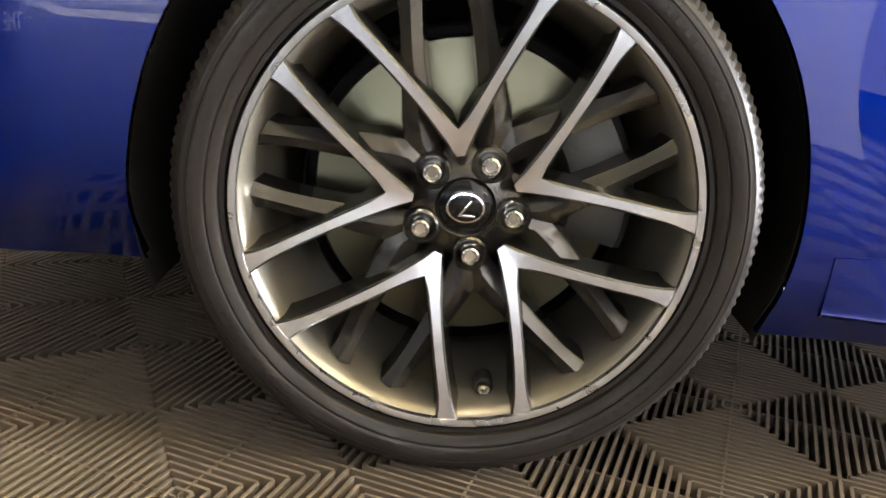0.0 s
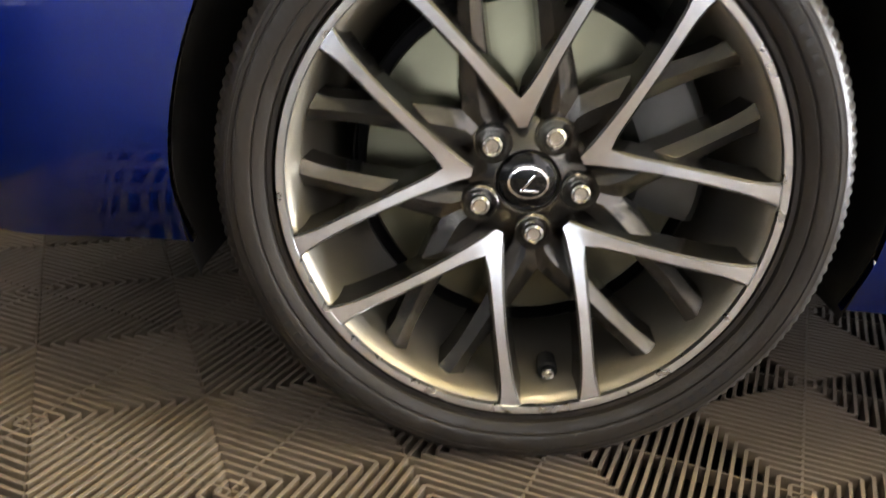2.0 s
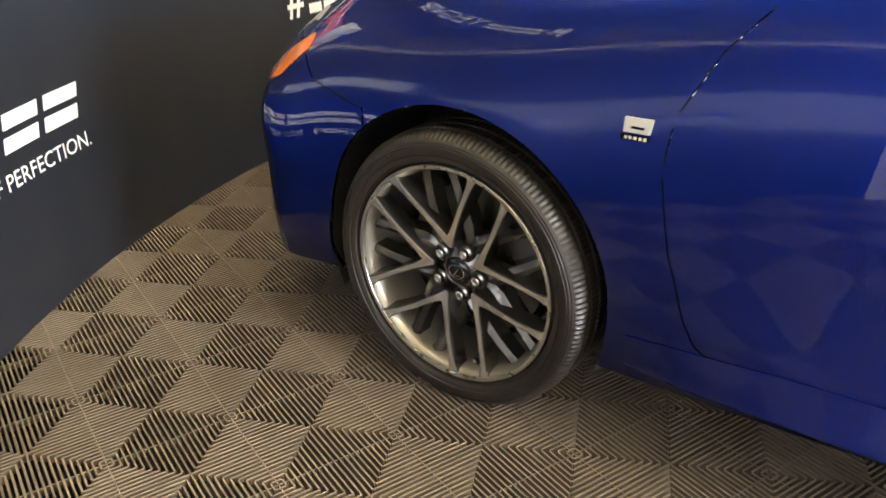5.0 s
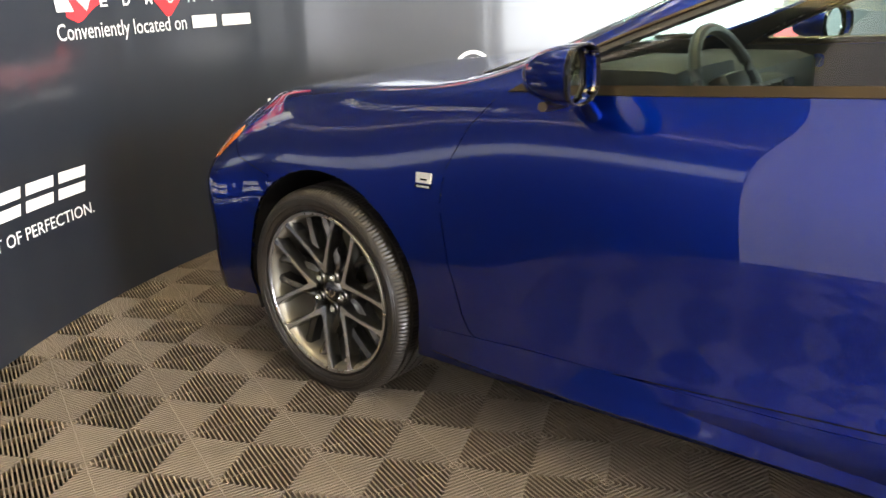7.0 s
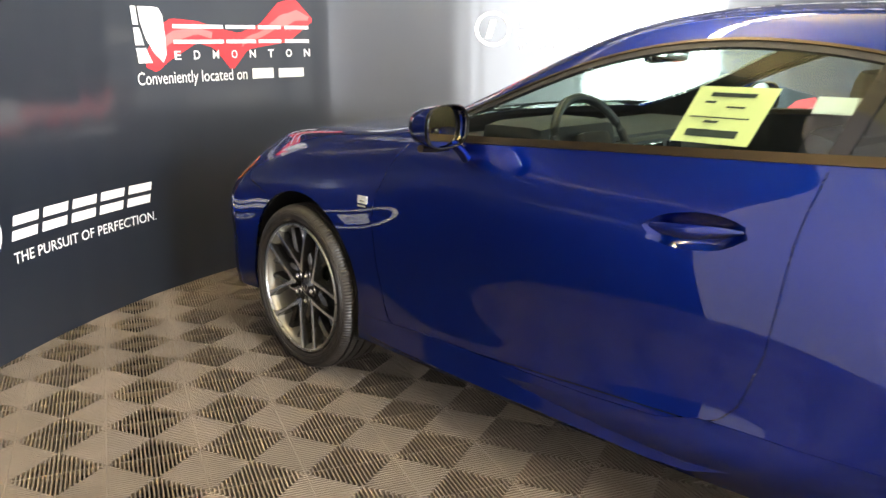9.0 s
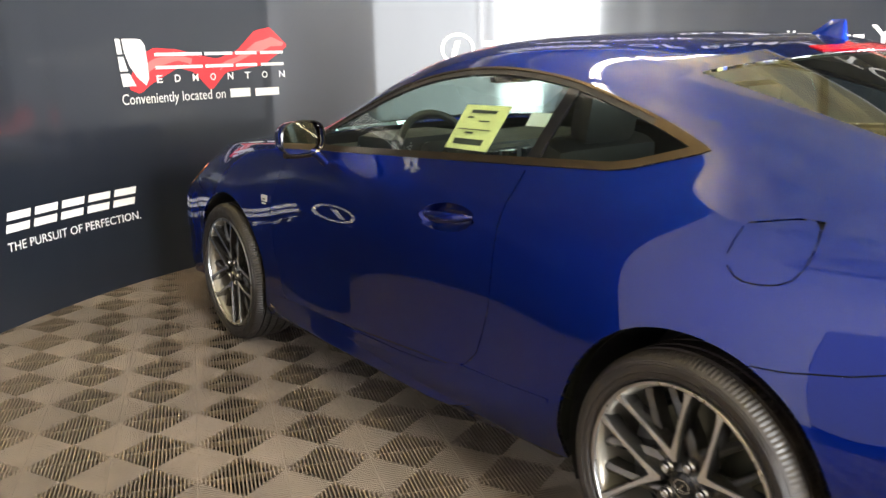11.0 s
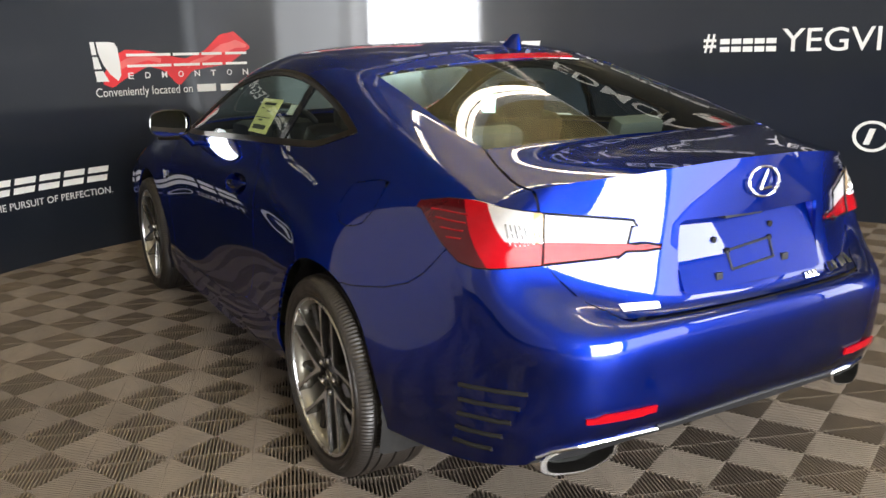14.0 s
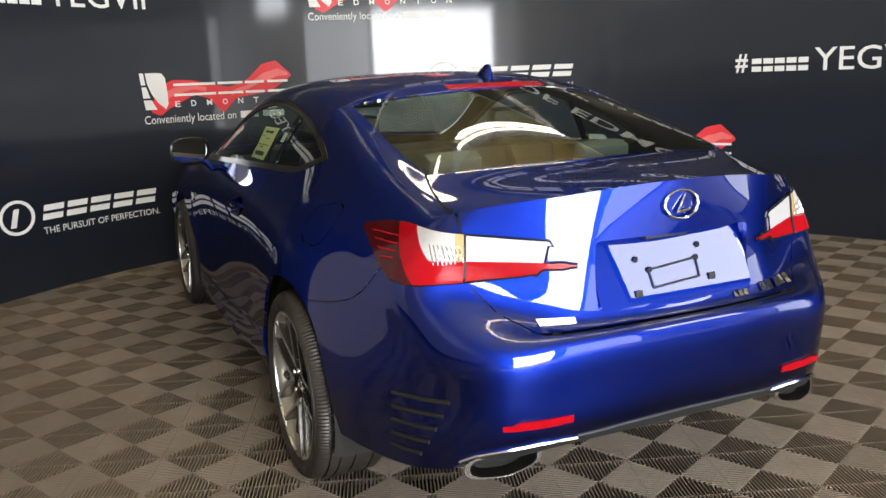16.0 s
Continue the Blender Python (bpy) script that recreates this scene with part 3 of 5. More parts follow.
WIN = poly_dist(spline([(.66, .995), (.80, 1.075), (1.06, 1.18), (1.30, 1.262), (1.51, 1.305), (1.72, 1.32), (1.90, 1.312), (2.10, 1.285), (2.30, 1.235), (2.50, 1.175), (2.635, 1.125)], 6).tolist() + [(2.60, 1.112), (2.42, 1.064), (2.35, 1.053), (2.0, 1.040), (1.43, 1.018), (.93, .998)])
DOORP = poly_dist([(.66, 1.06), (.62, .97), (.556, .90), (.49, .78), (.475, .68), (.50, .52), (.545, .38), (.575, .335), (.62, .318), (.70, .318), (1.2, .345), (1.84, .385), (1.90, .41), (1.945, .46), (1.995, .60), (2.022, .755), (2.05, .96), (2.06, 1.10), (1.4, 1.16)])
BUMPP = poly_dist([(2.90, .70), (2.97, .702), (3.10, .722), (3.20, .752), (3.26, .790), (3.30, .83), (3.33, .87), (3.9, .87), (3.9, .1), (2.9, .1)])
FBUMPP = poly_dist([(-.24, .69), (-.42, .73), (-.50, .80), (-1.2, .80), (-1.2, .0), (-.24, .0)])
FUEL = poly_dist(rounded([(2.80, .985), (2.955, .995), (2.965, .93), (2.945, .885), (2.83, .875), (2.795, .91)], 5))
LAMP = poly_dist([(79, .966), (70, .985), (62, .988), (48, .974), (29.5, .950), (28.2, .944), (31.8, .893), (25.4, .887), (24.2, .878), (27, .866), (36, .851), (48, .840), (58, .838), (62, .846), (67, .880)])
HEADL = poly_dist([(.20, .735), (.50, .80), (.66, .86), (.72, .84), (.66, .77), (.5, .735), (.3, .70)])
ZAX = .345


def arch(co, i):
    front = math.hypot(co.x, co.z - ZAX) - 0.388
    rear = math.hypot(co.x - 2.73, co.z - ZAX) - 0.392
    return min(front, rear) if i[1] < 4.5 else 1.0


def flank(f):
    return lambda co, i: f(co.x, co.z) if co.y < -0.45 else 1.0


def swing(co):
    return math.degrees(math.atan2(-co.y - 0.04, co.x - 3.0)) if co.x > 3.02 else 120.0


win_f = lambda co, i: WIN(co.x, co.z) if 4.9 < i[1] < 7.4 and 5 < i[0] < 11.6 else 1.0
door_f = lambda co, i: DOORP(co.x, co.z) if i[1] < 7.5 and co.x < 2.5 else 1.0
bump_f = lambda co, i: BUMPP(co.x, co.z) if i[1] <= 5 and co.x > 2.5 else 1.0
fuel_f = lambda co, i: FUEL(co.x, co.z) if i[1] < 5.6 and co.y < -0.45 else 1.0
lamp_f = lambda co, i: LAMP(swing(co), co.z) if i[1] <= 5.0 and co.x > 3.0 else 1.0


def lid_f(co, i):
    """Boot lid outline: on the deck by half width, on the tail by half width against height."""
    w = -co.y
    if i[1] > 5.0:
        edge = np.interp(co.x, [3.1, 3.2, 3.3, 3.4, 3.49], [.572, .580, .602, .614, .616])
        return max(w - edge, 11.0 - i[0]) if co.x > 2.9 else 1.0
    if i[0] < 12.15:
        return 1.0
    edge = np.interp(co.z, [0.70, 0.712, 0.755, 0.832, 0.88, 1.04], [0.45, 0.475, 0.546, 0.604, 0.608, 0.613])
    return max(w - edge, 0.706 - co.z)


def hood_f(co, i):
    return max(abs(i[0] - 3.55) - 1.52, 7.0 - i[1]) if i[1] > 5 else 1.0


def screen_f(co, i):
    return max(abs(i[0] - 5.95) - 0.80, 7.18 - i[1]) if i[1] > 5 else 1.0


def rear_f(co, i):
    t = min(1, max(0, (i[0] - 9.28) / 1.7))
    top = 9.28 + 0.21 * math.sin(math.pi / 2 * min(1, max(0, (i[1] - 7.2) / 1.8)))
    return max(top - i[0], i[0] - 10.985, (7.25 - 0.22 * t) - i[1]) if i[1] > 5 else 1.0


HANDLE = lambda co, i: math.hypot((co.x - 1.782) / 0.148, (co.z - (0.862 + 0.08 * (co.x - 1.782))) / 0.046) - 1 if co.y < -0.6 and 2.5 < i[1] < 5 and 1.5 < co.x < 2.03 else 1.0
PLATE = poly_dist([(-.268, .940), (.268, .940), (.276, .932), (.276, .756), (.262, .744), (-.262, .744), (-.276, .756), (-.276, .932)])
plate_f = lambda co, i: PLATE(co.y, co.z) if i[0] > 12.3 and i[1] <= 5 else 1.0


def valance_f(co, i):
    """Black valance under the rear bumper."""
    if i[0] < 11.4 or i[1] > 3:
        return 1.0
    return co.z - np.interp(-co.y, [0, .30, .36, .45, .60, .68, .72], [.415, .405, .390, .392, .375, .33, .28])


GAP = 0.0016
cut(arch)
cut(win_f)
cut(lambda co, i: win_f(co, i) + 0.022)
cut(lambda co, i: win_f(co, i) + 0.007)
for f in (door_f, fuel_f):
    cut(lambda co, i, f=f: f(co, i) - GAP)
    cut(lambda co, i, f=f: f(co, i) + GAP)
cut(HANDLE)
cut(lambda co, i: HANDLE(co, i) + 0.35)
cut(lambda co, i: HANDLE(co, i) + 0.7)
cut(plate_f)
cut(valance_f)
cut(screen_f)
cut(rear_f)
cut(lambda co, i: hood_f(co, i) - 0.004)
cut(lambda co, i: hood_f(co, i) + 0.004)
cut(lambda co, i: lid_f(co, i) - 0.003)
cut(lambda co, i: lid_f(co, i) + 0.003)
cut(lambda co, i: (lamp_f(co, i)))
cut(lambda co, i: bump_f(co, i) - GAP if co.x > 2.5 else 1.0)
cut(lambda co, i: bump_f(co, i) + GAP if co.x > 2.5 else 1.0)
FB = lambda co, i: FBUMPP(co.x, co.z) if i[1] <= 5 and co.x < 0.1 else 1.0
cut(lambda co, i: FB(co, i) - GAP)
cut(lambda co, i: FB(co, i) + GAP)
MARK = poly_dist([(-.66, .715), (-.56, .775), (-.475, .822), (-.465, .795), (-.55, .72), (-.63, .69)])
MK = lambda co, i: MARK(co.x, co.z) if co.y < -0.55 and 3 < i[1] <= 5 and co.x < -.3 else 1.0
HL = lambda co, i: HEADL(-co.y, co.z) if co.x < -0.3 and 3.5 < i[1] <= 5 else 1.0
cut(MK)
cut(HL)
b_pillar = lambda co, i: abs(co.x - (2.055 + 0.28 * (co.z - 1.04))) - 0.022
for e_ in (-0.022, 0.022):
    cut(lambda co, i, e_=e_: co.x - (2.055 + 0.28 * (co.z - 1.04)) + e_ if win_f(co, i) < -0.02 else 1.0)
# lamp colours: a dark outer end, a red bracket, a clear middle
lamp_split = {
    "outer": lambda co, i: swing(co) - (60 + 60 * (co.z - 0.90)),
    "base": lambda co, i: co.z - (0.885 + 0.0006 * (swing(co) - 25)),
    "bracket": lambda co, i: swing(co) - (55.5 + 60 * (co.z - 0.93)),
    "seam_a": lambda co, i: swing(co) - 47.45,
    "seam_b": lambda co, i: swing(co) - 47.75,
    "amber": lambda co, i: swing(co) - 49.4,
}
for f in lamp_split.values():
    cut(lambda co, i, f=f: f(co, i) if lamp_f(co, i) < 0.01 else 1.0)


def label_of(face):
    co = face.calc_center_median()
    i = np.mean([info[v] for v in face.verts], axis=0)
    if arch(co, i) < 0:
        return None
    w = win_f(co, i)
    if w < 0:
        if w > -0.022:
            low = np.interp(co.x, [.66, .93, 1.43, 2.0, 2.42, 2.6], [.995, .998, 1.018, 1.040, 1.064, 1.112]) + .030
            return "window_trim" if w > -0.007 or co.z < low or co.x > 2.44 else "window_seal"
        if b_pillar(co, i) < 0:
            return "pillar"
        return "door_glass" if co.x < 2.06 else "quarter_glass"
    if screen_f(co, i) < 0:
        return "windscreen"
    if rear_f(co, i) < 0:
        return "rear_glass"
    if lamp_f(co, i) < 0:
        a = swing(co)
        if abs(a - 47.6) < 0.15:
            return None
        inner = "_lid" if a < 47.6 else ""
        if lamp_split["outer"](co, i) > 0:
            return "lamp_dark"
        if lamp_split["base"](co, i) < 0 or lamp_split["bracket"](co, i) > 0:
            return "lamp_red" + inner
        return "lamp_clear" + inner if inner or a > 49.4 else "lamp_amber"
    if MK(co, i) < 0:
        return "marker"
    if HANDLE(co, i) < 0:
        return "handle_cup"
    if plate_f(co, i) < 0:
        return "plate_recess"
    if valance_f(co, i) < 0:
        return "valance"
    if HL(co, i) < 0:
        return "headlamp"
    for f, g, name in ((door_f, GAP, "door"), (fuel_f, GAP, "fuel_flap"), (hood_f, 0.004, "bonnet"), (lid_f, 0.003, "boot_lid")):
        d = f(co, i)
        if d < -g and not (name == "door" and i[1] > 5.2 and co.z > 1.09):
            return name
        if d < g and d >= -g and i[1] < 5.01 + (2.5 if name != "door" else 0):
            return None
    for f, name in ((bump_f, "rear_bumper"), (FB, "front_bumper")):
        d = f(co, i)
        if (co.x > 2.5) == (name == "rear_bumper"):
            if d < -GAP:
                return name
            if d < GAP:
                return None
    if i[1] > 7.0 and i[0] < 2.1:
        return "front_bumper"
    return "body_shell" if co.x > 0.62 or i[1] > 5.8 else "front_wing"


groups = {}
for fc in shell.faces:
    lab = label_of(fc)
    if lab:
        groups.setdefault(lab, []).append(fc)

CAR = empty("car", pose(1.37, CAR_Y, 0))
tagged(CAR, "deep blue two-door coupe with bronze-grey alloy wheels parked on ribbed tiles", "car")
CARINV = Matrix.Translation((-1.37, 0, 0))


def panel(name, labels, material, both, parent=CAR, lip=0.010, push=0.0, label="", move=None):
    """Meshes of a shell region: one over both sides, or one each side; returns them."""
    faces = [fc for lb in labels for fc in groups.get(lb, [])]
    chosen = set(faces)
    verts, index, normals, polys = [], {}, [], []
    for fc in faces:
        loop = []
        for v in fc.verts:
            if v not in index:
                n = Vector(info[v][2:5]).normalized()
                index[v] = len(verts)
                verts.append(move(v.co, n) if move else v.co + n * push)
                normals.append(Vector((0, 0, 0)) if move else n)
            loop.append(index[v])
        if fc.normal.dot(Vector(info[fc.verts[0]][2:5])) < 0:
            loop.reverse()
        polys.append(loop)
    nface = len(polys)
    if lip:
        rim = {}
        for fc in faces:
            for e in fc.edges:
                if sum(k in chosen for k in e.link_faces) == 1 and not all(abs(v.co.y) < 1e-4 for v in e.verts):
                    q = []
                    for v in e.verts:
                        if v not in rim:
                            n = Vector(info[v][2:5]).normalized()
                            rim[v] = len(verts)
                            verts.extend([move(v.co, n), v.co + n * 0.0] if move else [v.co + n * push, v.co + n * (push - lip)])
                            normals.extend([Vector((0, 0, 0))] * 2)
                        q.append(rim[v])
                    polys.append([q[0], q[1], q[1] + 1, q[0] + 1])

    def build(vs, ns, ps):
        me = bpy.data.meshes.new(name)
        me.from_pydata([tuple(v - Vector((1.37, 0, 0))) for v in vs], [], ps)
        me.materials.append(material)
        me.shade_smooth()
        me.normals_split_custom_set_from_vertices([tuple(n) for n in ns])
        ob = new(name, me)
        ob.parent = parent
        if label:
            ob["label"] = label
        return ob

    flipv = [Vector((v.x, -v.y, v.z)) for v in verts]
    flipn = [Vector((n.x, -n.y, n.z)) for n in normals]
    flipp = [p[::-1] for p in polys]
    if both:
        k = len(verts)
        return [build(verts + flipv, normals + flipn, polys + [[a + k for a in p] for p in flipp])]
    return [build(verts, normals, polys), build(flipv, flipn, flipp)]


shell.normal_update()
panel("body_shell", ["body_shell"], PAINT, True)
panel("front_wing", ["front_wing"], PAINT, False)
DOORS = panel("door", ["door"], PAINT, False)
panel("fuel_flap", ["fuel_flap"], PAINT, False)
panel("bonnet", ["bonnet"], PAINT, True)
LID = panel("boot_lid", ["boot_lid"], PAINT, True)[0]
REARB = panel("rear_bumper", ["rear_bumper"], PAINT, True)[0]
panel("front_bumper", ["front_bumper"], PAINT, True)
panel("rear_valance", ["valance"], BLACK, True, push=-0.004, lip=0.03, label="black rear valance")
for a, ob in enumerate(panel("handle_cup", ["handle_cup"], PAINT, False, lip=0.0, move=lambda co, n: co - n * 0.034 * max(0.0, 1 - math.hypot((co.x - 1.782) / 0.148, (co.z - (0.862 + 0.08 * (co.x - 1.782))) / 0.046) ** 2))):
    ob.parent = DOORS[a]
RECESS = panel("plate_recess", ["plate_recess"], PAINT, True, parent=LID, lip=0.01, move=lambda co, n: Vector((3.629 + (.928 - co.z) * .37, co.y, co.z)), label="flat recess for a number plate")[0]
panel("window_trim", ["window_trim"], TRIM, False, push=0.003, label="satin metal window surround")
panel("window_seal", ["window_seal"], BLACK, False, push=0.000, label="black rubber window seal")
panel("pillar", ["pillar"], GLOSSBLACK, False, push=0.001, label="gloss black pillar")
panel("door_glass", ["door_glass"], GLASS, False, lip=0.004, push=-0.004, label="tinted door window")
panel("quarter_glass", ["quarter_glass"], DARKGLASS, False, lip=0.004, push=-0.004, label="dark tinted side window")
panel("windscreen", ["windscreen"], GLASS, True, lip=0.005, push=-0.002, label="tinted windscreen")
panel("rear_glass", ["rear_glass"], GLASS, True, lip=0.005, push=-0.002, label="tinted rear window")
TAILS = panel("tail_lamp", ["lamp_red"], REDLENS, False, push=0.010, lip=0.02, label="red tail lamp")
for k, (nm, lb, mt) in enumerate((("lens", "lamp_dark", DARKRED), ("lens", "lamp_clear", CLEARLENS), ("lens", "lamp_amber", AMBERLENS))):
    for a, ob in enumerate(panel(nm, [lb], mt, False, push=0.010, lip=0.02)):
        ob.parent = TAILS[a]
LIDLAMPS = panel("tail_lamp", ["lamp_red_lid"], REDLENS, False, push=0.004, lip=0.02, label="red lamp on the boot lid")
for a, ob in enumerate(panel("lens", ["lamp_clear_lid"], CLEARLENS, False, push=0.004, lip=0.02)):
    ob.parent = LIDLAMPS[a]
panel("side_marker", ["marker"], AMBERMARK, False, push=0.002, label="amber side marker lamp")
panel("headlamp", ["headlamp"], CLEARLENS, False, push=0.002, label="clear headlamp")

# dark inner lining behind the panels
for k in ("window_trim", "window_seal", "pillar", "door_glass", "quarter_glass", "windscreen", "rear_glass"):
    groups.pop(k, None)
allgroups = [g for g in groups if g not in ("plate_recess", "handle_cup")]
gapfaces = []
for fc in shell.faces:
    if label_of(fc) is None:
        co = fc.calc_center_median()
        i = np.mean([info[v] for v in fc.verts], axis=0)
        if arch(co, i) >= 0:
            gapfaces.append(fc)
groups["gaps"] = gapfaces
panel("inner_lining", allgroups + ["gaps"], LINER, True, lip=0, push=-0.012)


# ---------------------------------------------------------------- prints on the backdrop
def text_mesh(body, size=1.0, bold=0.0):
    """Flat lettering in the built-in font as (vertices, faces)."""
    cu = bpy.data.curves.new("lettering", "FONT")
    cu.body, cu.size, cu.offset, cu.resolution_u = body, size, bold, 3
    ob = bpy.data.objects.new("lettering", cu)
    me = ob.to_mesh()
    vs = [(v.co.x, v.co.y) for v in me.vertices]
    fs = [tuple(p.vertices) for p in me.polygons]
    ob.to_mesh_clear()
    bpy.data.objects.remove(ob)
    bpy.data.curves.remove(cu)
    return vs, fs


def fitted(vs, x0, x1, y0, y1):
    xs, ys = [v[0] for v in vs], [v[1] for v in vs]
    a, b, c, d = min(xs), max(xs), min(ys), max(ys)
    return [(x0 + (x - a) / (b - a) * (x1 - x0), y0 + (y - c) / (d - c) * (y1 - y0)) for x, y in vs]


def wall_print(bm, vs, fs, mi=0, off=0.004):
    """Lays flat shapes, given by metres along the wall and height, onto the backdrop."""
    made = [bm.verts.new(on_wall(s, z, off)) for s, z in vs]
    for f in fs:
        try:
            bm.faces.new([made[k] for k in f]).material_index = mi
        except ValueError:
            pass


def strip(outline_lo, outline_hi):
    n = len(outline_lo)
    return list(outline_lo) + list(outline_hi), [(k, k + 1, n + k + 1, n + k) for k in range(n - 1)]


def ring_shape(cs, cz, a, b, w, n=40):
    vs, fs = [], []
    for k in range(n):
        t = 2 * math.pi * k / n
        vs += [(cs + a * math.cos(t), cz + b * math.sin(t)), (cs + (a - w * 1.25) * math.cos(t), cz + (b - w) * math.sin(t))]
        fs.append((2 * k, 2 * k + 1, (2 * k + 3) % (2 * n), (2 * k + 2) % (2 * n)))
    return vs, fs


def blocks(s0, s1, z0, z1, n=5, slant=0.25, slit=True):
    """A wordmark drawn as a row of plain slanted slabs."""
    vs, fs = [], []
    pitch = (s1 - s0) / n
    h = z1 - z0
    for k in range(n):
        a, b = s0 + k * pitch + 0.02 * pitch, s0 + (k + 0.86) * pitch
        for lo, hi in (((0, 0.40), (0.60, 1)) if slit else ((0, 1),)):
            m = len(vs)
            sl = slant * h
            vs += [(a + sl * lo, z0 + h * lo), (b + sl * lo, z0 + h * lo), (b + sl * hi, z0 + h * hi), (a + sl * hi, z0 + h * hi)]
            fs.append((m, m + 1, m + 2, m + 3))
    return vs, fs


def wordmark(s, z):
    """Ring, slab wordmark and motto."""
    bm = bmesh.new()
    wall_print(bm, *ring_shape(s + 0.14, z + 0.15, 0.14, 0.12, 0.022))
    wall_print(bm, [(s + 0.12, z + 0.21), (s + 0.165, z + 0.21), (s + 0.125, z + 0.085), (s + 0.08, z + 0.085)], [(0, 1, 2, 3)])
    wall_print(bm, *blocks(s + 0.33, s + 1.30, z + 0.10, z + 0.205))
    vs, fs = text_mesh("THE PURSUIT OF PERFECTION.")
    wall_print(bm, fitted(vs, s + 0.335, s + 1.31, z, z + 0.048), fs)
    return tagged(part("trim_wordmark_print", bm, PRINT, smooth=False), "white ring and slab wordmark with a motto printed on the backdrop", "wall print", "backdrop prints", "structure")


def hashtag(s, z):
    bm = bmesh.new()
    vs, fs = text_mesh("#", bold=0.02)
    wall_print(bm, fitted(vs, s, s + 0.10, z, z + 0.15), fs)
    wall_print(bm, *blocks(s + 0.13, s + 0.58, z + 0.005, z + 0.11, 5, 0.0))
    vs, fs = text_mesh("YEGVIP", bold=0.004)
    wall_print(bm, fitted(vs, s + 0.61, s + 1.48, z, z + 0.18), fs)
    return tagged(part("trim_hashtag_print", bm, PRINT, smooth=False), "white hashtag lettering printed on the dark backdrop", "wall print", "backdrop prints", "structure")


def dealer(s, z):
    """White shield, red scarf, slab wordmark and lettering."""
    bm = bmesh.new()
    wall_print(bm, [(s + .00, z + .40), (s + .035, z + .40), (s + .045, z + .31), (s + .008, z + .31), (s + .010, z + .295), (s + .050, z + .295), (s + .075, z + .21), (s + .016, z + .21), (s + .018, z + .195), (s + .085, z + .195), (s + .125, z + .12), (s + .028, z + .12)], [(0, 1, 2, 3), (4, 5, 6, 7), (8, 9, 10, 11)])
    arc = [(.05, .40), (.06, .32), (.09, .24), (.14, .17), (.20, .12), (.225, .16), (.225, .25), (.215, .36), (.19, .395), (.15, .40)]
    wall_print(bm, [(s + a, z + b) for a, b in arc], [tuple(range(len(arc)))])
    # scarf
    t = np.linspace(0, 1, 40)
    top = np.interp(t, [0, .08, .16, .3, .42, .55, .68, .80, .9, 1], [.16, .30, .345, .335, .30, .27, .32, .45, .475, .36])
    bot = np.interp(t, [0, .06, .12, .3, .40, .50, .60, .72, .85, 1], [.10, .07, .12, .22, .19, .06, .18, .20, .22, .34])
    lo = [(s + .08 + 1.23 * a, z + b) for a, b in zip(t, bot)]
    hi = [(s + .08 + 1.23 * a, z + b) for a, b in zip(t, top)]
    wall_print(bm, *strip(lo, hi), mi=1, off=0.002)
    lo2 = [(p[0], p[1] * 0.6 + q[1] * 0.4) for p, q in zip(lo, hi)]
    hi2 = [(p[0] + 0.01, p[1] * 0.3 + q[1] * 0.7) for p, q in zip(lo, hi)]
    wall_print(bm, *strip(lo2[22:39], hi2[22:39]), mi=2, off=0.003)
    wall_print(bm, *strip(lo2[3:16], hi2[3:16]), mi=2, off=0.003)
    for a, b in ((.28, .20), (.46, .18), (.66, .22), (.90, .17), (1.10, .18)):
        wall_print(bm, [(s + a, z + .215), (s + a + b, z + .215), (s + a + b, z + .235), (s + a, z + .235), (s + a, z + .295), (s + a + b, z + .295), (s + a + b, z + .315), (s + a, z + .315)], [(0, 1, 2, 3), (4, 5, 6, 7)], off=0.005)
    for k, ch in enumerate("EDMONTON"):
        vs, fs = text_mesh(ch, bold=0.014)
        a = s + .28 + k * 0.137
        wall_print(bm, fitted(vs, a, a + .045, z + .132, z + .178), fs, off=0.005)
    vs, fs = text_mesh("Conveniently located on")
    wall_print(bm, fitted(vs, s + .01, s + .80, z - .01, z + .075), fs, off=0.005)
    wall_print(bm, [(s + .84, z + .012), (s + 1.0, z + .012), (s + 1.0, z + .07), (s + .84, z + .07), (s + 1.04, z + .012), (s + 1.23, z + .012), (s + 1.23, z + .065), (s + 1.04, z + .065)], [(0, 1, 2, 3), (4, 5, 6, 7)], off=0.005)
    return tagged(part("trim_dealer_print", bm, [PRINT, REDPRINT, REDPRINT2], smooth=False), "white shield and lettering over a red scarf printed on the backdrop", "wall print", "backdrop prints", "structure")


S0 = WALL_S[np.argmin(np.hypot(WALL[:, 0] + 1.71, WALL[:, 1] - 0.35))] - 8.4897
for s, z in ((5.90, .40), (9.79, .58), (13.55, .52), (9.70, 1.24), (11.6, 2.05), (15.6, 1.35)):
    wordmark(s + S0, z)
for s, z in ((12.37, 1.315), (5.88, 1.965), (8.42, .56), (14.3, 2.1), (10.2, 2.75)):
    hashtag(s + S0, z)
for s, z in ((7.155, 1.09), (8.645, 1.88), (11.08, .42), (13.0, 2.6)):
    dealer(s + S0, z)


def big_sign(s, z):
    """Large lettering high on the backdrop."""
    bm = bmesh.new()
    wall_print(bm, *blocks(s, s + 1.55, z, z + .36, 5, 0.0))
    vs, fs = text_mesh("OF EDMONTON", bold=0.006)
    wall_print(bm, fitted(vs, s + 1.75, s + 5.1, z - .005, z + .365), fs)
    return tagged(part("trim_sign_print", bm, PRINT, smooth=False), "large white lettering high on the dark backdrop", "wall print", "backdrop prints", "structure")


big_sign(9.2 + S0, 3.55)


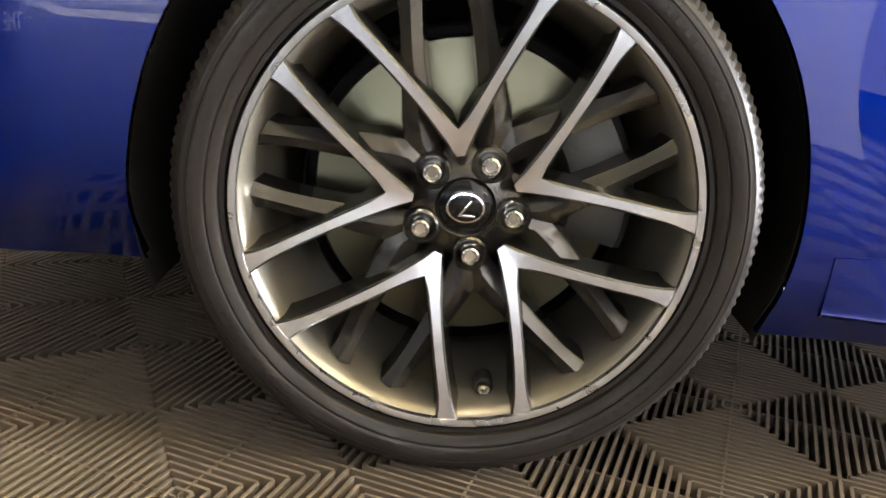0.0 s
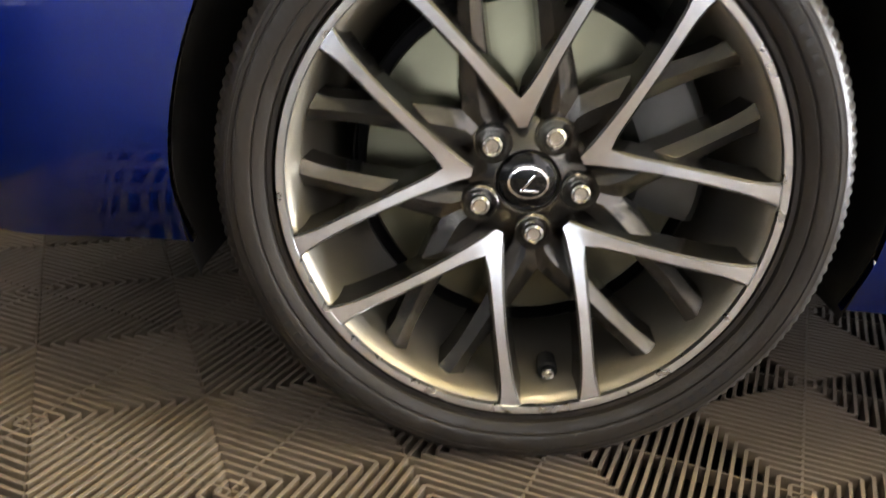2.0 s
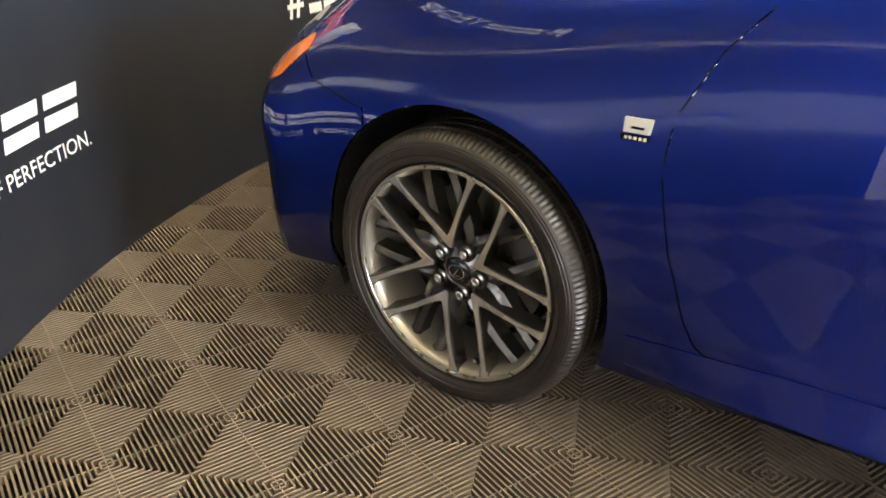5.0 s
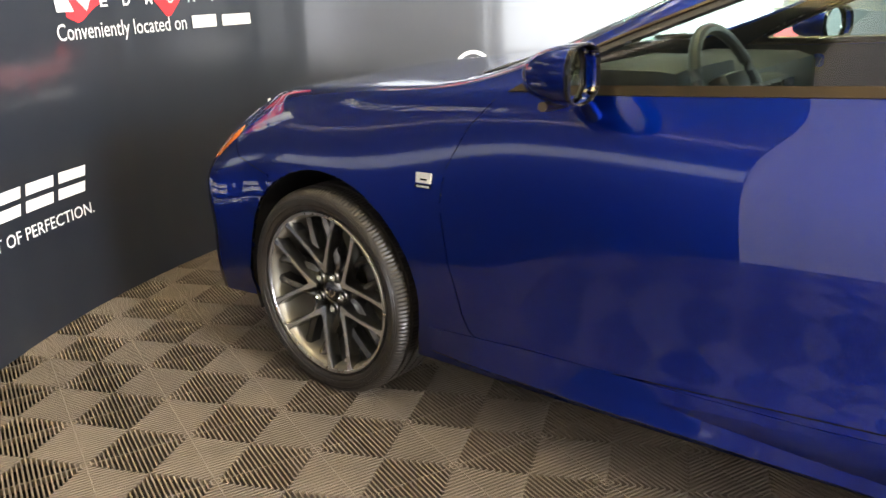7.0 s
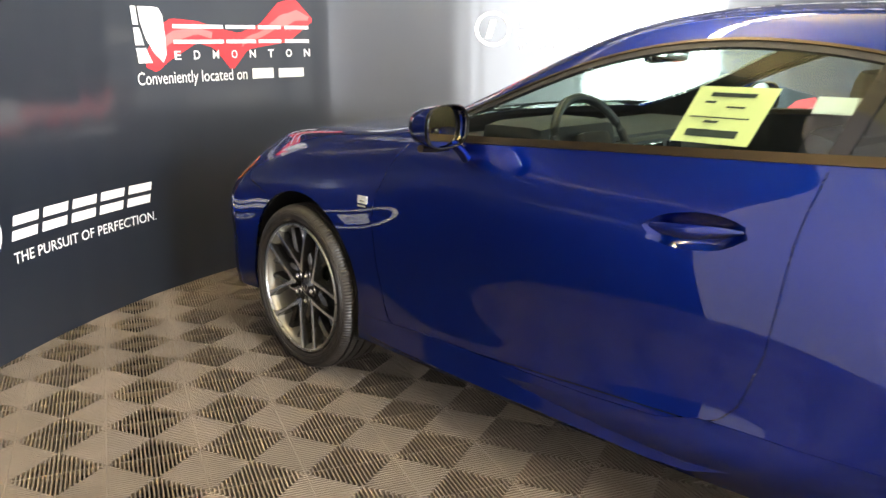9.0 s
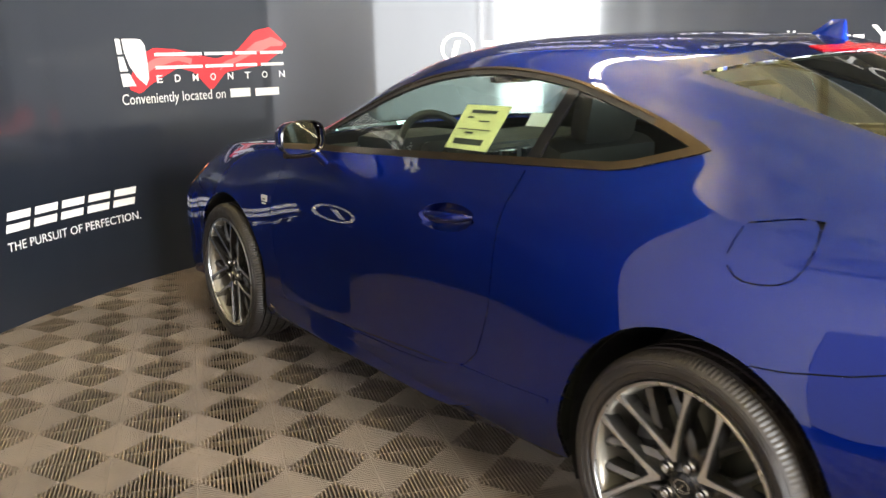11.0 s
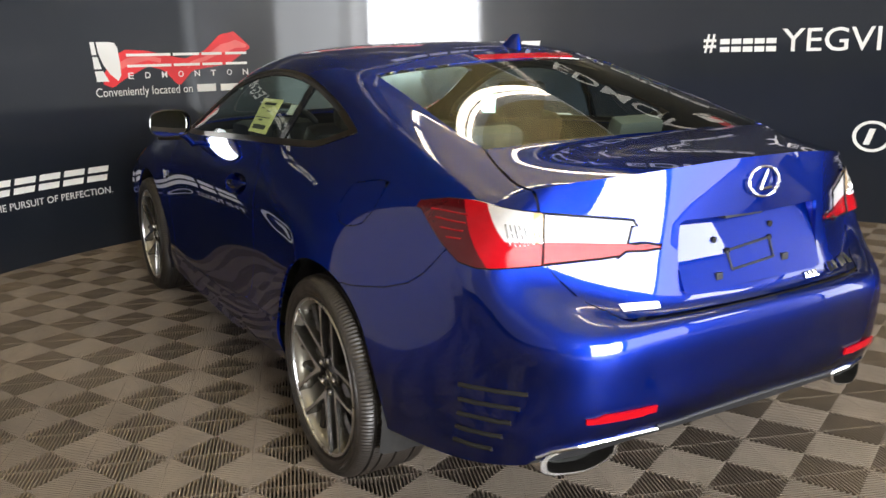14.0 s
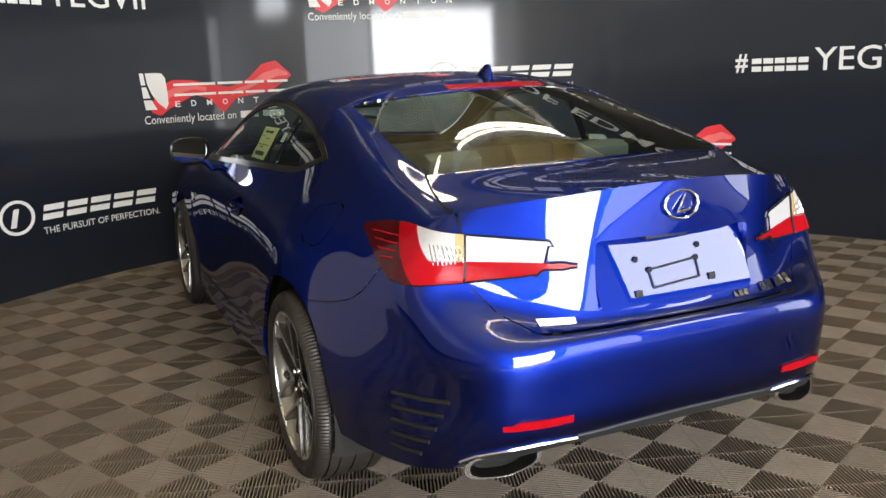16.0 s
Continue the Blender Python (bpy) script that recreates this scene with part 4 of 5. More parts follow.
# ---------------------------------------------------------------- wheels
def v_spoke(axis_deg, y_rim, y_hub, r_apex, r_notch, r_end, a_out, a_in, apex_w, depth, draft, mats, name, parent, crown=0.0):
    """A forked spoke: two arms that meet near the hub and part towards the rim."""
    bm = bmesh.new()
    n = 14
    ax = radians(axis_deg)
    eO = (r_end * math.cos(radians(a_out)), r_end * math.sin(radians(a_out)))
    eI = (r_end * math.cos(radians(a_in)), r_end * math.sin(radians(a_in)))

    def place(a, b, y):
        return Vector((a * math.cos(ax) - b * math.sin(ax), y, a * math.sin(ax) + b * math.cos(ax)))

    cols = {}
    for sgn in (1, -1):
        O, I = [], []
        for k in range(n + 1):
            t = k / n
            bow = 0.007 * math.sin(math.pi * t)
            oa, ob = r_apex + (eO[0] - r_apex) * t, apex_w + (eO[1] - apex_w) * t - bow
            flare = 0.006 * max(0.0, (t - 0.80) / 0.20) ** 2.2
            O.append((oa, ob + flare))
            tn = 0.16
            if t <= tn:
                I.append((r_apex + (r_notch - r_apex) * t / tn, 0.0))
            else:
                u = (t - tn) / (1 - tn)
                I.append((r_notch + (eI[0] - r_notch) * u, eI[1] * u ** 0.92 - bow * 0.6 * u - flare * 1.1 + 0.010 * math.exp(-u * 14) * u * 6))
        rows = []
        for k in range(n + 1):
            t = k / n
            r = math.hypot(*O[k])
            y = y_hub + (y_rim - y_hub) * min(1, max(0, (r - r_apex) / (r_end - r_apex))) ** 0.8
            o, i = O[k], I[k]
            dx, dy = o[0] - i[0], o[1] - i[1]
            ln = math.hypot(dx, dy) or 1
            ux, uy = dx / ln, dy / ln
            ch = min(0.0022, ln * 0.2)
            pts = [
                (o[0] + ux * draft, o[1] + uy * draft, y + depth),
                (o[0] + ux * ch * 0.2, o[1] + uy * ch * 0.2, y + 0.002),
                (o[0] - ux * ch, o[1] - uy * ch, y),
                ((o[0] + i[0]) / 2, (o[1] + i[1]) / 2, y - crown),
            ]
            if i[1] > 1e-6:
                pts += [(i[0] + ux * ch, i[1] + uy * ch, y), (i[0] - ux * ch * 0.2, i[1] - uy * ch * 0.2, y + 0.002), (i[0] - ux * draft, max(0, i[1] - uy * draft), y + depth)]
            else:
                pts += [(i[0], 0, y - crown * 0.5), (i[0], 0, y + 0.001), (i[0], 0, y + depth)]
            rows.append([bm.verts.new(place(p[0], p[1] * sgn, p[2])) for p in pts])
        for k in range(n):
            for j in range(6):
                q = (rows[k][j], rows[k + 1][j], rows[k + 1][j + 1], rows[k][j + 1])
                if I[k + 1][1] < 1e-6 and j >= 4:
                    continue
                f = bm.faces.new(q)
                f.material_index = 1 if j in (2, 3) else 0
        bm.faces.new(rows[-1]).material_index = 0
        bm.faces.new(rows[0][::-1]).material_index = 0
    bmesh.ops.remove_doubles(bm, verts=bm.verts, dist=0.0004)
    return part(name, bm, mats, parent)


def tyre_bend(r, h, k, j):
    """Cross-wise cuts over the shoulders and the tread."""
    if r > 0.3235 and k % 2 == 0:
        return r - 0.0026
    return r


def build_wheel(width, turn):
    """One wheel with its outer face towards -y; y is measured from the car's middle."""
    yi = -0.907 + width
    root_bm = bmesh.new()
    revolve(root_bm, [(.262, -.897), (.259, -.899), (.2555, -.896), (.250, -.885), (.2465, -.868), (.243, -.835), (.236, -.80), (.232, -.77), (.231, yi + .03), (.245, yi + .012), (.266, yi + .008), (.270, yi + .015), (.250, yi + .03), (.236, -.76), (.240, -.79), (.256, -.87), (.262, -.889)], 120, closed=True)
    wheel = part("wheel", root_bm, BARREL, CAR, "bronze-grey alloy wheel with forked machined spokes")
    bm = bmesh.new()
    revolve(bm, [(.2696, -.893), (.2696, -.901), (.2684, -.9055), (.2672, -.9068), (.2632, -.9064), (.2596, -.9058), (.2590, -.9045), (.2588, -.8955)], 144)
    part("rim_lip", bm, LIP, wheel, "grey machined rim edge")
    bm = bmesh.new()
    prof = [(.2702, -.888), (.2704, -.897), (.2725, -.902), (.277, -.9025), (.2785, -.908), (.283, -.9115), (.2885, -.9130), (.2892, -.9118), (.2902, -.9118), (.2909, -.9140), (.2935, -.9155), (.3055, -.9150), (.3064, -.9128), (.3074, -.9128), (.3082, -.9138), (.3115, -.9130), (.3122, -.9108), (.315, -.9105), (.320, -.9065), (.3235, -.902), (.3285, -.893), (.3325, -.880), (.3335, -.872), (.3268, -.871), (.3268, -.862), (.3345, -.861), (.335, -.835), (.3285, -.834), (.3285, -.826), (.335, -.825)]
    mid = (-.907 + yi) / 2
    prof = [(r if r < .271 else .2705 + (r - .2705) * 1.13, h) for r, h in prof]
    big = .2705 + .0645 * 1.13
    prof = prof + [(big, mid - .004), (big - .007, mid - .003), (big - .007, mid + .003), (big, mid + .004), (big, yi - .07), (big - .007, yi - .069), (big - .007, yi - .062), (big, yi - .061), (big - .002, yi - .03), (.324, yi - .006), (.30, yi + .006), (.272, yi - .004)]
    revolve(bm, prof, 330, bend=tyre_bend)
    for v in bm.verts:                                     # the tread lies flat on the floor
        v.co.z = max(v.co.z, -.3345)
    part("tyre", bm, RUBBER, wheel, "black rubber tyre with shoulder tread blocks", fix=True)
    # raised sidewall marks: plain bars
    bm = bmesh.new()
    for a0, cnt in ((28, 9), (118, 7), (208, 9), (300, 8)):
        for k in range(cnt):
            a = radians(a0 + 3.0 * k)
            m = Matrix.Rotation(-a, 4, "Y") @ Matrix.Translation((0.3035, -0.9152, 0))
            box(bm, -.004, .004, -.0009, .0009, -.0035, .0035, 0, m)
    tagged(part("sidewall_relief", bm, BLACK, wheel, "raised sidewall marks", smooth=False), kind="stuff")
    for k in range(5):
        v_spoke(28.5 + 72 * k + turn, -.9045, -.8795, .062, .097, .2620, 28.0, 24.2, .0055, .042, .006, [DARKALLOY, ALLOY], "spoke", wheel)
    for k in range(5):
        v_spoke(65 + 72 * k + turn, -.872, -.856, .045, .112, .2475, 30.0, 25.2, .010, .040, .004, [DARKALLOY, DARKALLOY], "rear_spoke", wheel, crown=0.007)
    bm = bmesh.new()
    revolve(bm, [(.0335, -.868), (.036, -.8705), (.041, -.869), (.050, -.863), (.062, -.858), (.072, -.848), (.074, -.80)], 60)
    disc(bm, .074, -.80)
    part("hub", bm, DARKALLOY, wheel)
    bm = bmesh.new()
    revolve(bm, [(.0, -.8755), (.016, -.875), (.0285, -.8725), (.0325, -.869), (.033, -.862)], 48)
    cap = part("centre_cap", bm, GLOSSBLACK, wheel, "gloss black centre cap")
    bm = bmesh.new()
    revolve(bm, [(.0195, -.8752), (.0200, -.8762), (.0225, -.8758), (.0230, -.8745)], 48)
    for v in bm.verts:
        v.co.z *= 0.8
    box(bm, -.0014, .0014, -.8768, -.8745, -.013, .011, 0.0005, Matrix.Rotation(radians(35), 4, "Y"))
    box(bm, -.008, .012, -.8768, -.8745, -.0105, -.0080, 0.0005)
    part("cap_ring", bm, CHROME, wheel, "chrome cap ring")
    for k in range(5):
        a = radians(65 + 72 * k + turn)
        m = Matrix.Translation((.0572 * math.cos(a), 0, .0572 * math.sin(a)))
        bm = bmesh.new()
        revolve(bm, [(.0215, -.860), (.0210, -.8725), (.0190, -.8745), (.0165, -.8720), (.0160, -.858)], 28)
        bmesh.ops.transform(bm, matrix=m, verts=bm.verts)
        part("lug_seat", bm, DARKALLOY, wheel)
        bm = bmesh.new()
        revolve(bm, [(.0, -.8815), (.0062, -.8815), (.0072, -.8805), (.0085, -.8835), (.0105, -.882), (.0112, -.879), (.0112, -.872), (.0142, -.869), (.0145, -.860)], 6 * 4)
        bmesh.ops.transform(bm, matrix=m, verts=bm.verts)
        part("lug_nut", bm, CHROME, wheel, "chrome wheel nut")
    a = radians(281 + turn)
    bm = bmesh.new()
    m = Matrix.Translation((.236 * math.cos(a), 0, .236 * math.sin(a)))
    revolve(bm, [(.0, -.876), (.0030, -.876), (.0042, -.8745), (.0066, -.874), (.0074, -.872), (.0074, -.862), (.0068, -.85)], 20)
    bmesh.ops.transform(bm, matrix=m, verts=bm.verts)
    valve = part("valve", bm, CHROME, wheel, "metal tyre valve")
    bm = bmesh.new()
    revolve(bm, [(.0076, -.8655), (.0098, -.8665), (.0116, -.864), (.0118, -.855), (.0112, -.835)], 20)
    bmesh.ops.transform(bm, matrix=m, verts=bm.verts)
    part("valve_collar", bm, BLACK, valve, "black rubber collar")
    bm = bmesh.new()
    revolve(bm, [(.0, -.815), (.085, -.815), (.088, -.790), (.100, -.786), (.186, -.786), (.188, -.784), (.188, -.760), (.10, -.758)], 90)
    part("brake_disc", bm, STEEL, wheel, "grey steel brake disc")
    bm = bmesh.new()
    revolve(bm, [(.200, -.79), (.203, -.786), (.203, -.74), (.12, -.735), (.0, -.735)], 60)
    part("brake_shield", bm, BLACK, wheel)
    bm = bmesh.new()
    sec = [(.118, -.800), (.130, -.822), (.160, -.829), (.196, -.822), (.207, -.805), (.209, -.765), (.120, -.765)]
    rows = []
    for k in range(15):
        a = radians(-30 + 60 * k / 14 + (15 if turn == 0 else 170))
        pinch = 0.75 + 0.25 * math.sin(math.pi * k / 14) ** .4
        rows.append([bm.verts.new((r * math.cos(a), -.79 + (h + .79) * pinch, r * math.sin(a))) for r, h in sec])
    for k in range(14):
        for j in range(7):
            bm.faces.new((rows[k][j], rows[k][(j + 1) % 7], rows[k + 1][(j + 1) % 7], rows[k + 1][j]))
    bm.faces.new(rows[0])
    bm.faces.new(rows[-1][::-1])
    part("caliper", bm, CALIPER, wheel, "grey brake caliper")
    return wheel


wf = build_wheel(.235, 0)
wf.matrix_basis = pose(-1.37, -CAR_Y, .335)
wr = build_wheel(.262, 9)
wr.matrix_basis = pose(2.73 - 1.37, -CAR_Y - 0.012, .335)
for src, x, z in ((wf, 0, .335), (wr, 2.73, .335)):
    made = copy_thing(src, pose(x - 1.37, CAR_Y, z, 0, 0, 180))
# dark wheel housings
for x in (0, 2.73):
    for sgn in (-1, 1):
        bm = bmesh.new()
        n = 28
        rows = []
        for k in range(n + 1):
            a = radians(-22 + 224 * k / n)
            c, s = math.cos(a), math.sin(a)
            rows.append([bm.verts.new((x - 1.37 + .388 * c, sgn * .895, ZAX + .388 * s)), bm.verts.new((x - 1.37 + .398 * c, sgn * .86, ZAX + .398 * s)), bm.verts.new((x - 1.37 + .398 * c, sgn * .55, ZAX + .398 * s))])
        for k in range(n):
            for j in range(2):
                bm.faces.new((rows[k][j], rows[k + 1][j], rows[k + 1][j + 1], rows[k][j + 1]))
        bm.faces.new([r[2] for r in rows])
        part("wheel_arch_liner", bm, LINER, CAR, "dark wheel housing")


# ---------------------------------------------------------------- car details
O = Vector((1.37, 0, 0))
LOWP = lower.reshape(-1, 3) * np.array([1, WIDE, 1])
LOWN = n_low.reshape(-1, 3)


def skin_side(x, z, off=0.0):
    """A place on the left flank, car's own axes."""
    d = np.hypot(LOWP[:, 0] - x, LOWP[:, 2] - z) + (LOWP[:, 1] < 0.45)
    k = np.argsort(d)[:4]
    w = 1 / (d[k] + 1e-4)
    w /= w.sum()
    y, n = (LOWP[k, 1] * w).sum(), (LOWN[k] * w[:, None]).sum(0)
    return Vector((x + n[0] * off, -(y + n[1] * off), z + n[2] * off)) - O


def skin_tail(y, z, off=0.0):
    """A place on the tail, y as half width."""
    d = np.hypot(LOWP[:, 1] - abs(y), LOWP[:, 2] - z) + (LOWP[:, 0] < 3.3)
    k = np.argsort(d)[:4]
    w = 1 / (d[k] + 1e-4)
    w /= w.sum()
    x, n = (LOWP[k, 0] * w).sum(), (LOWN[k] * w[:, None]).sum(0)
    sg = 1 if y >= 0 else -1
    return Vector((x + n[0] * off, y + sg * n[1] * off, z + n[2] * off)) - O


def flipped(ob_fn):
    for sg in (-1, 1):
        ob_fn(sg)


def ribbon(bm, lo, hi, thick):
    """A strip between two lines of points, thickened along the mean normal."""
    n = len(lo)
    nrm = (Vector(lo[-1]) - Vector(lo[0])).cross(Vector(hi[n // 2]) - Vector(lo[n // 2])).normalized() * thick
    a = [[bm.verts.new(p) for p in lo], [bm.verts.new(p) for p in hi]]
    b = [[bm.verts.new(Vector(p) + nrm) for p in lo], [bm.verts.new(Vector(p) + nrm) for p in hi]]
    for k in range(n - 1):
        bm.faces.new((a[0][k], a[0][k + 1], a[1][k + 1], a[1][k]))
        bm.faces.new((b[0][k], b[1][k], b[1][k + 1], b[0][k + 1]))
        bm.faces.new((a[0][k], b[0][k], b[0][k + 1], a[0][k + 1]))
        bm.faces.new((a[1][k], a[1][k + 1], b[1][k + 1], b[1][k]))
    for k in (0, n - 1):
        bm.faces.new((a[0][k], a[1][k], b[1][k], b[0][k]))


def side_skirt(sg):
    """The painted sill under the door, flared out to a sharp lower edge and swept up before the rear wheel."""
    bm = bmesh.new()
    rows = []
    for k in range(49):
        x = 0.43 + 1.87 * k / 48
        top = np.interp(x, [.43, .75, 1.2, 1.5, 1.73, 1.84, 2.1, 2.3], [.318, .334, .338, .346, .362, .396, .411, .43])
        low = np.interp(x, [.43, .6, 1.0, 1.72, 1.83, 2.1, 2.3], [.246, .243, .240, .243, .252, .345, .40])
        out = np.interp(x, [.43, .6, 1.0, 1.8, 2.1, 2.3], [.902, .916, .926, .932, .940, .938])
        wt = abs(skin_side(x, top).y) + 0.003
        sec = [(wt - .012, top + .001), (wt, top), (wt + (out - wt) * .35, top - (top - low) * .42), (wt + (out - wt) * .78, top - (top - low) * .80), (out - .001, low + .006), (out, low + .001), (out - .004, low - .004), (out - .05, low - .012)]
        rows.append([bm.verts.new((x - 1.37, sg * w, z)) for w, z in sec])
    for a, b in zip(rows, rows[1:]):
        for j in range(7):
            bm.faces.new((a[j], b[j], b[j + 1], a[j + 1]))
    bm.faces.new(rows[0])
    bm.faces.new(rows[-1])
    part("side_skirt", bm, PAINT, CAR, "blue sill skirt under the door")


def door_handle(sg):
    bm = bmesh.new()
    rings = []
    n = 22
    for k in range(n + 1):
        t = k / n
        x = 1.652 + 0.262 * t
        z = 0.868 + 0.08 * (x - 1.782) - 0.004 * math.sin(math.pi * t)
        h = 0.006 + 0.0135 * math.sin(math.pi * min(1, t * 1.05)) ** 0.7
        base = skin_side(x, z)
        out = -0.012 + 0.026 * math.sin(math.pi * t) ** 0.6
        ring = []
        for a in range(10):
            c, s = math.cos(2 * math.pi * a / 10), math.sin(2 * math.pi * a / 10)
            ring.append(bm.verts.new((base.x, (base.y - out - 0.008 * c) * (1 if sg < 0 else -1), base.z + h * s)))
        rings.append(ring)
    for k in range(n):
        for a in range(10):
            bm.faces.new((rings[k][a], rings[k][(a + 1) % 10], rings[k + 1][(a + 1) % 10], rings[k + 1][a]))
    bm.faces.new(rings[0][::-1])
    bm.faces.new(rings[-1])
    part("handle", bm, PAINT, DOORS[0 if sg < 0 else 1], "blue door handle")


flipped(side_skirt)
flipped(door_handle)


def wing_mirror(sg):
    """Rounded housing, glass to the rear, on a foot from the door."""
    bm = bmesh.new()
    cx, cy, cz = 0.95, -0.955, 1.060
    rings = []
    prof = [(-.150, .16), (-.142, .42), (-.118, .68), (-.085, .84), (-.045, .95), (0.0, 1.0), (.012, 1.0), (.014, .95), (.004, .92)]
    for dx, sc in prof:
        ring = []
        for a in range(32):
            t = 2 * math.pi * a / 32
            c, s = math.cos(t), math.sin(t)
            e = 0.72
            py = 0.105 * math.copysign(abs(c) ** e, c) * sc
            pz = 0.070 * math.copysign(abs(s) ** e, s) * sc
            if s < 0:
                pz *= 0.92
            tilt = 0.10 * py
            ring.append(bm.verts.new((cx + dx + 0.22 * (-py if True else 0) * 0.9, (cy + py + 0.02 * (1 - sc)), cz + pz + tilt * 0.0 - 0.01 * (1 - sc))))
        rings.append(ring)
    for k in range(len(rings) - 1):
        for a in range(32):
            f = bm.faces.new((rings[k][a], rings[k][(a + 1) % 32], rings[k + 1][(a + 1) % 32], rings[k + 1][a]))
            f.material_index = 1 if k >= 5 else 0
    bm.faces.new(rings[0])
    bmesh.ops.translate(bm, vec=-O, verts=bm.verts)
    if sg > 0:
        bmesh.ops.scale(bm, vec=(1, -1, 1), verts=bm.verts)
    mir = part("wing_mirror", bm, [PAINT, GLOSSBLACK], CAR, "blue wing mirror with a black rim")
    bm = bmesh.new()
    vs = []
    for a in range(32):
        t = 2 * math.pi * a / 32
        c, s = math.cos(t), math.sin(t)
        py, pz = 0.0965 * math.copysign(abs(c) ** .72, c), 0.0640 * math.copysign(abs(s) ** .72, s) * (0.92 if s < 0 else 1)
        vs.append(bm.verts.new(Vector((cx - .012 - 0.198 * py - 0.02 * pz, cy + py, cz + pz)) - O))
    bm.faces.new(vs)
    if sg > 0:
        bmesh.ops.scale(bm, vec=(1, -1, 1), verts=bm.verts)
    part("mirror_glass", bm, MIRROR, mir, "mirror glass", smooth=False)
    bm = bmesh.new()
    tube(bm, [Vector((.88, -1.00, .992)) - O, Vector((.865, -.93, .985)) - O, Vector((.86, -.87, .985)) - O], 0.012, 10)
    if sg > 0:
        bmesh.ops.scale(bm, vec=(1, -1, 1), verts=bm.verts)
    part("mirror_strip", bm, TRIM, mir, "satin strip under the mirror")
    bm = bmesh.new()
    rings = []
    for k in range(9):
        t = k / 8
        p = Vector((.90 + .03 * t, -.945 + .115 * t, 1.01 - .085 * t + .03 * math.sin(math.pi * t)))
        w, h = .024 - .004 * t, .013 + .006 * t
        rings.append([bm.verts.new(p + Vector((w * math.cos(2 * math.pi * a / 14), 0.3 * h * math.sin(2 * math.pi * a / 14), h * math.sin(2 * math.pi * a / 14))) - O) for a in range(14)])
    for k in range(8):
        for a in range(14):
            bm.faces.new((rings[k][a], rings[k][(a + 1) % 14], rings[k + 1][(a + 1) % 14], rings[k + 1][a]))
    bm.faces.new(rings[0])
    bm.faces.new(rings[-1])
    if sg > 0:
        bmesh.ops.scale(bm, vec=(1, -1, 1), verts=bm.verts)
    part("mirror_foot", bm, PAINT, mir)


flipped(wing_mirror)


def wing_badge(sg):
    c = skin_side(.425, .750, .004)
    bm = bmesh.new()
    f = 1 if sg < 0 else -1
    for pts, mi in (([(-.027, .020), (.029, .020), (.022, -.009), (-.030, -.009)], 0), ([(-.034, -.013), (.022, -.013), (.020, -.024), (-.034, -.024)], 1)):
        prism(bm, [(c.x + a, f * c.y, c.z + b) for a, b in pts], (0, -.004 * f, 0), mi=mi)
    for a, b, d, e in ((-.014, -.001, .012, .004), (-.026, -.0215, -.021, -.0155), (-.018, -.0215, -.012, -.0155), (-.008, -.0215, -.002, -.0155), (.002, -.0215, .008, -.0155), (.011, -.0215, .017, -.0155)):
        prism(bm, [(c.x + a, f * (c.y - .0042), c.z + b), (c.x + d, f * (c.y - .0042), c.z + b), (c.x + d, f * (c.y - .0042), c.z + e), (c.x + a, f * (c.y - .0042), c.z + e)], (0, -.001 * f, 0), mi=1 if b > -.01 else 0)
    part("wing_badge", bm, [BADGE, GLOSSBLACK], CAR, "small chrome badge")


flipped(wing_badge)

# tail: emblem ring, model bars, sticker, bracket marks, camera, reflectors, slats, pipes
bm = bmesh.new()
rings = []
c = skin_tail(0, 1.025)
for k in range(40):
    t = 2 * math.pi * k / 40
    p = Vector((c.x + .006 - 0.10 * math.sin(t) * .040, -.012 + .058 * math.cos(t), 1.025 + .040 * math.sin(t)))
    rings.append(p)
tube(bm, rings, .0042, 8, True)
tube(bm, [(c.x + .004, .001, 1.054), (c.x + .009, -.029, 1.004)], .0048, 6)
tube(bm, [(c.x + .009, -.029, 1.004), (c.x + .009, .015, 1.008)], .0042, 6)
part("emblem", bm, CHROME, LID, "chrome oval emblem")
for y0, n, w, h in ((.20, 3, .014, .016), (.315, 2, .026, .024), (.392, 3, .024, .024)):
    for k in range(n):
        bm = bmesh.new()
        y = y0 + k * (w + .006)
        p = [skin_tail(y, .722, .001), skin_tail(y + w, .722, .001), skin_tail(y + w, .722 + h, .001), skin_tail(y, .722 + h, .001)]
        prism(bm, p, (.003, 0, 0))
        part("badge_bar", bm, CHROME, LID)
bm = bmesh.new()
ribbon(bm, [skin_tail(-.455 + .0115 * k, .722, .001) for k in range(10)], [skin_tail(-.455 + .0115 * k, .738, .001) for k in range(10)], .001)
part("sticker", bm, WHITEPAPER, LID, "small white sticker")


def rec(y, z, off=0.002):
    return Vector((3.629 + (.928 - z) * .37 + off, y, z)) - O


bm = bmesh.new()
for pts in ([(-.09, .835), (.085, .850)], [(.085, .85), (.085, .795)], [(-.09, .835), (-.085, .785)], [(-.085, .785), (.08, .797)]):
    tube(bm, [rec(*p) for p in pts], .0035, 6)
part("bracket_outline", bm, BLACK, RECESS)
for y, z in ((-.13, .868), (.10, .885), (-.09, .835), (.085, .85)):
    bm = bmesh.new()
    tube(bm, [rec(y, z, -.002), rec(y, z, .005)], .009, 14)
    part("bolt_plug", bm, GLOSSBLACK, RECESS)
for y, z in ((-.14, .775), (.13, .792)):
    bm = bmesh.new()
    box(bm, -.004, .006, -.012, .012, -.01, .01, .002, Matrix.Translation(rec(y, z, 0)))
    part("bracket_clip", bm, BLACK, RECESS)
bm = bmesh.new()
box(bm, -.02, .022, -.075, .075, -.010, .010, .005, Matrix.Translation(rec(-.02, .932, .008)))
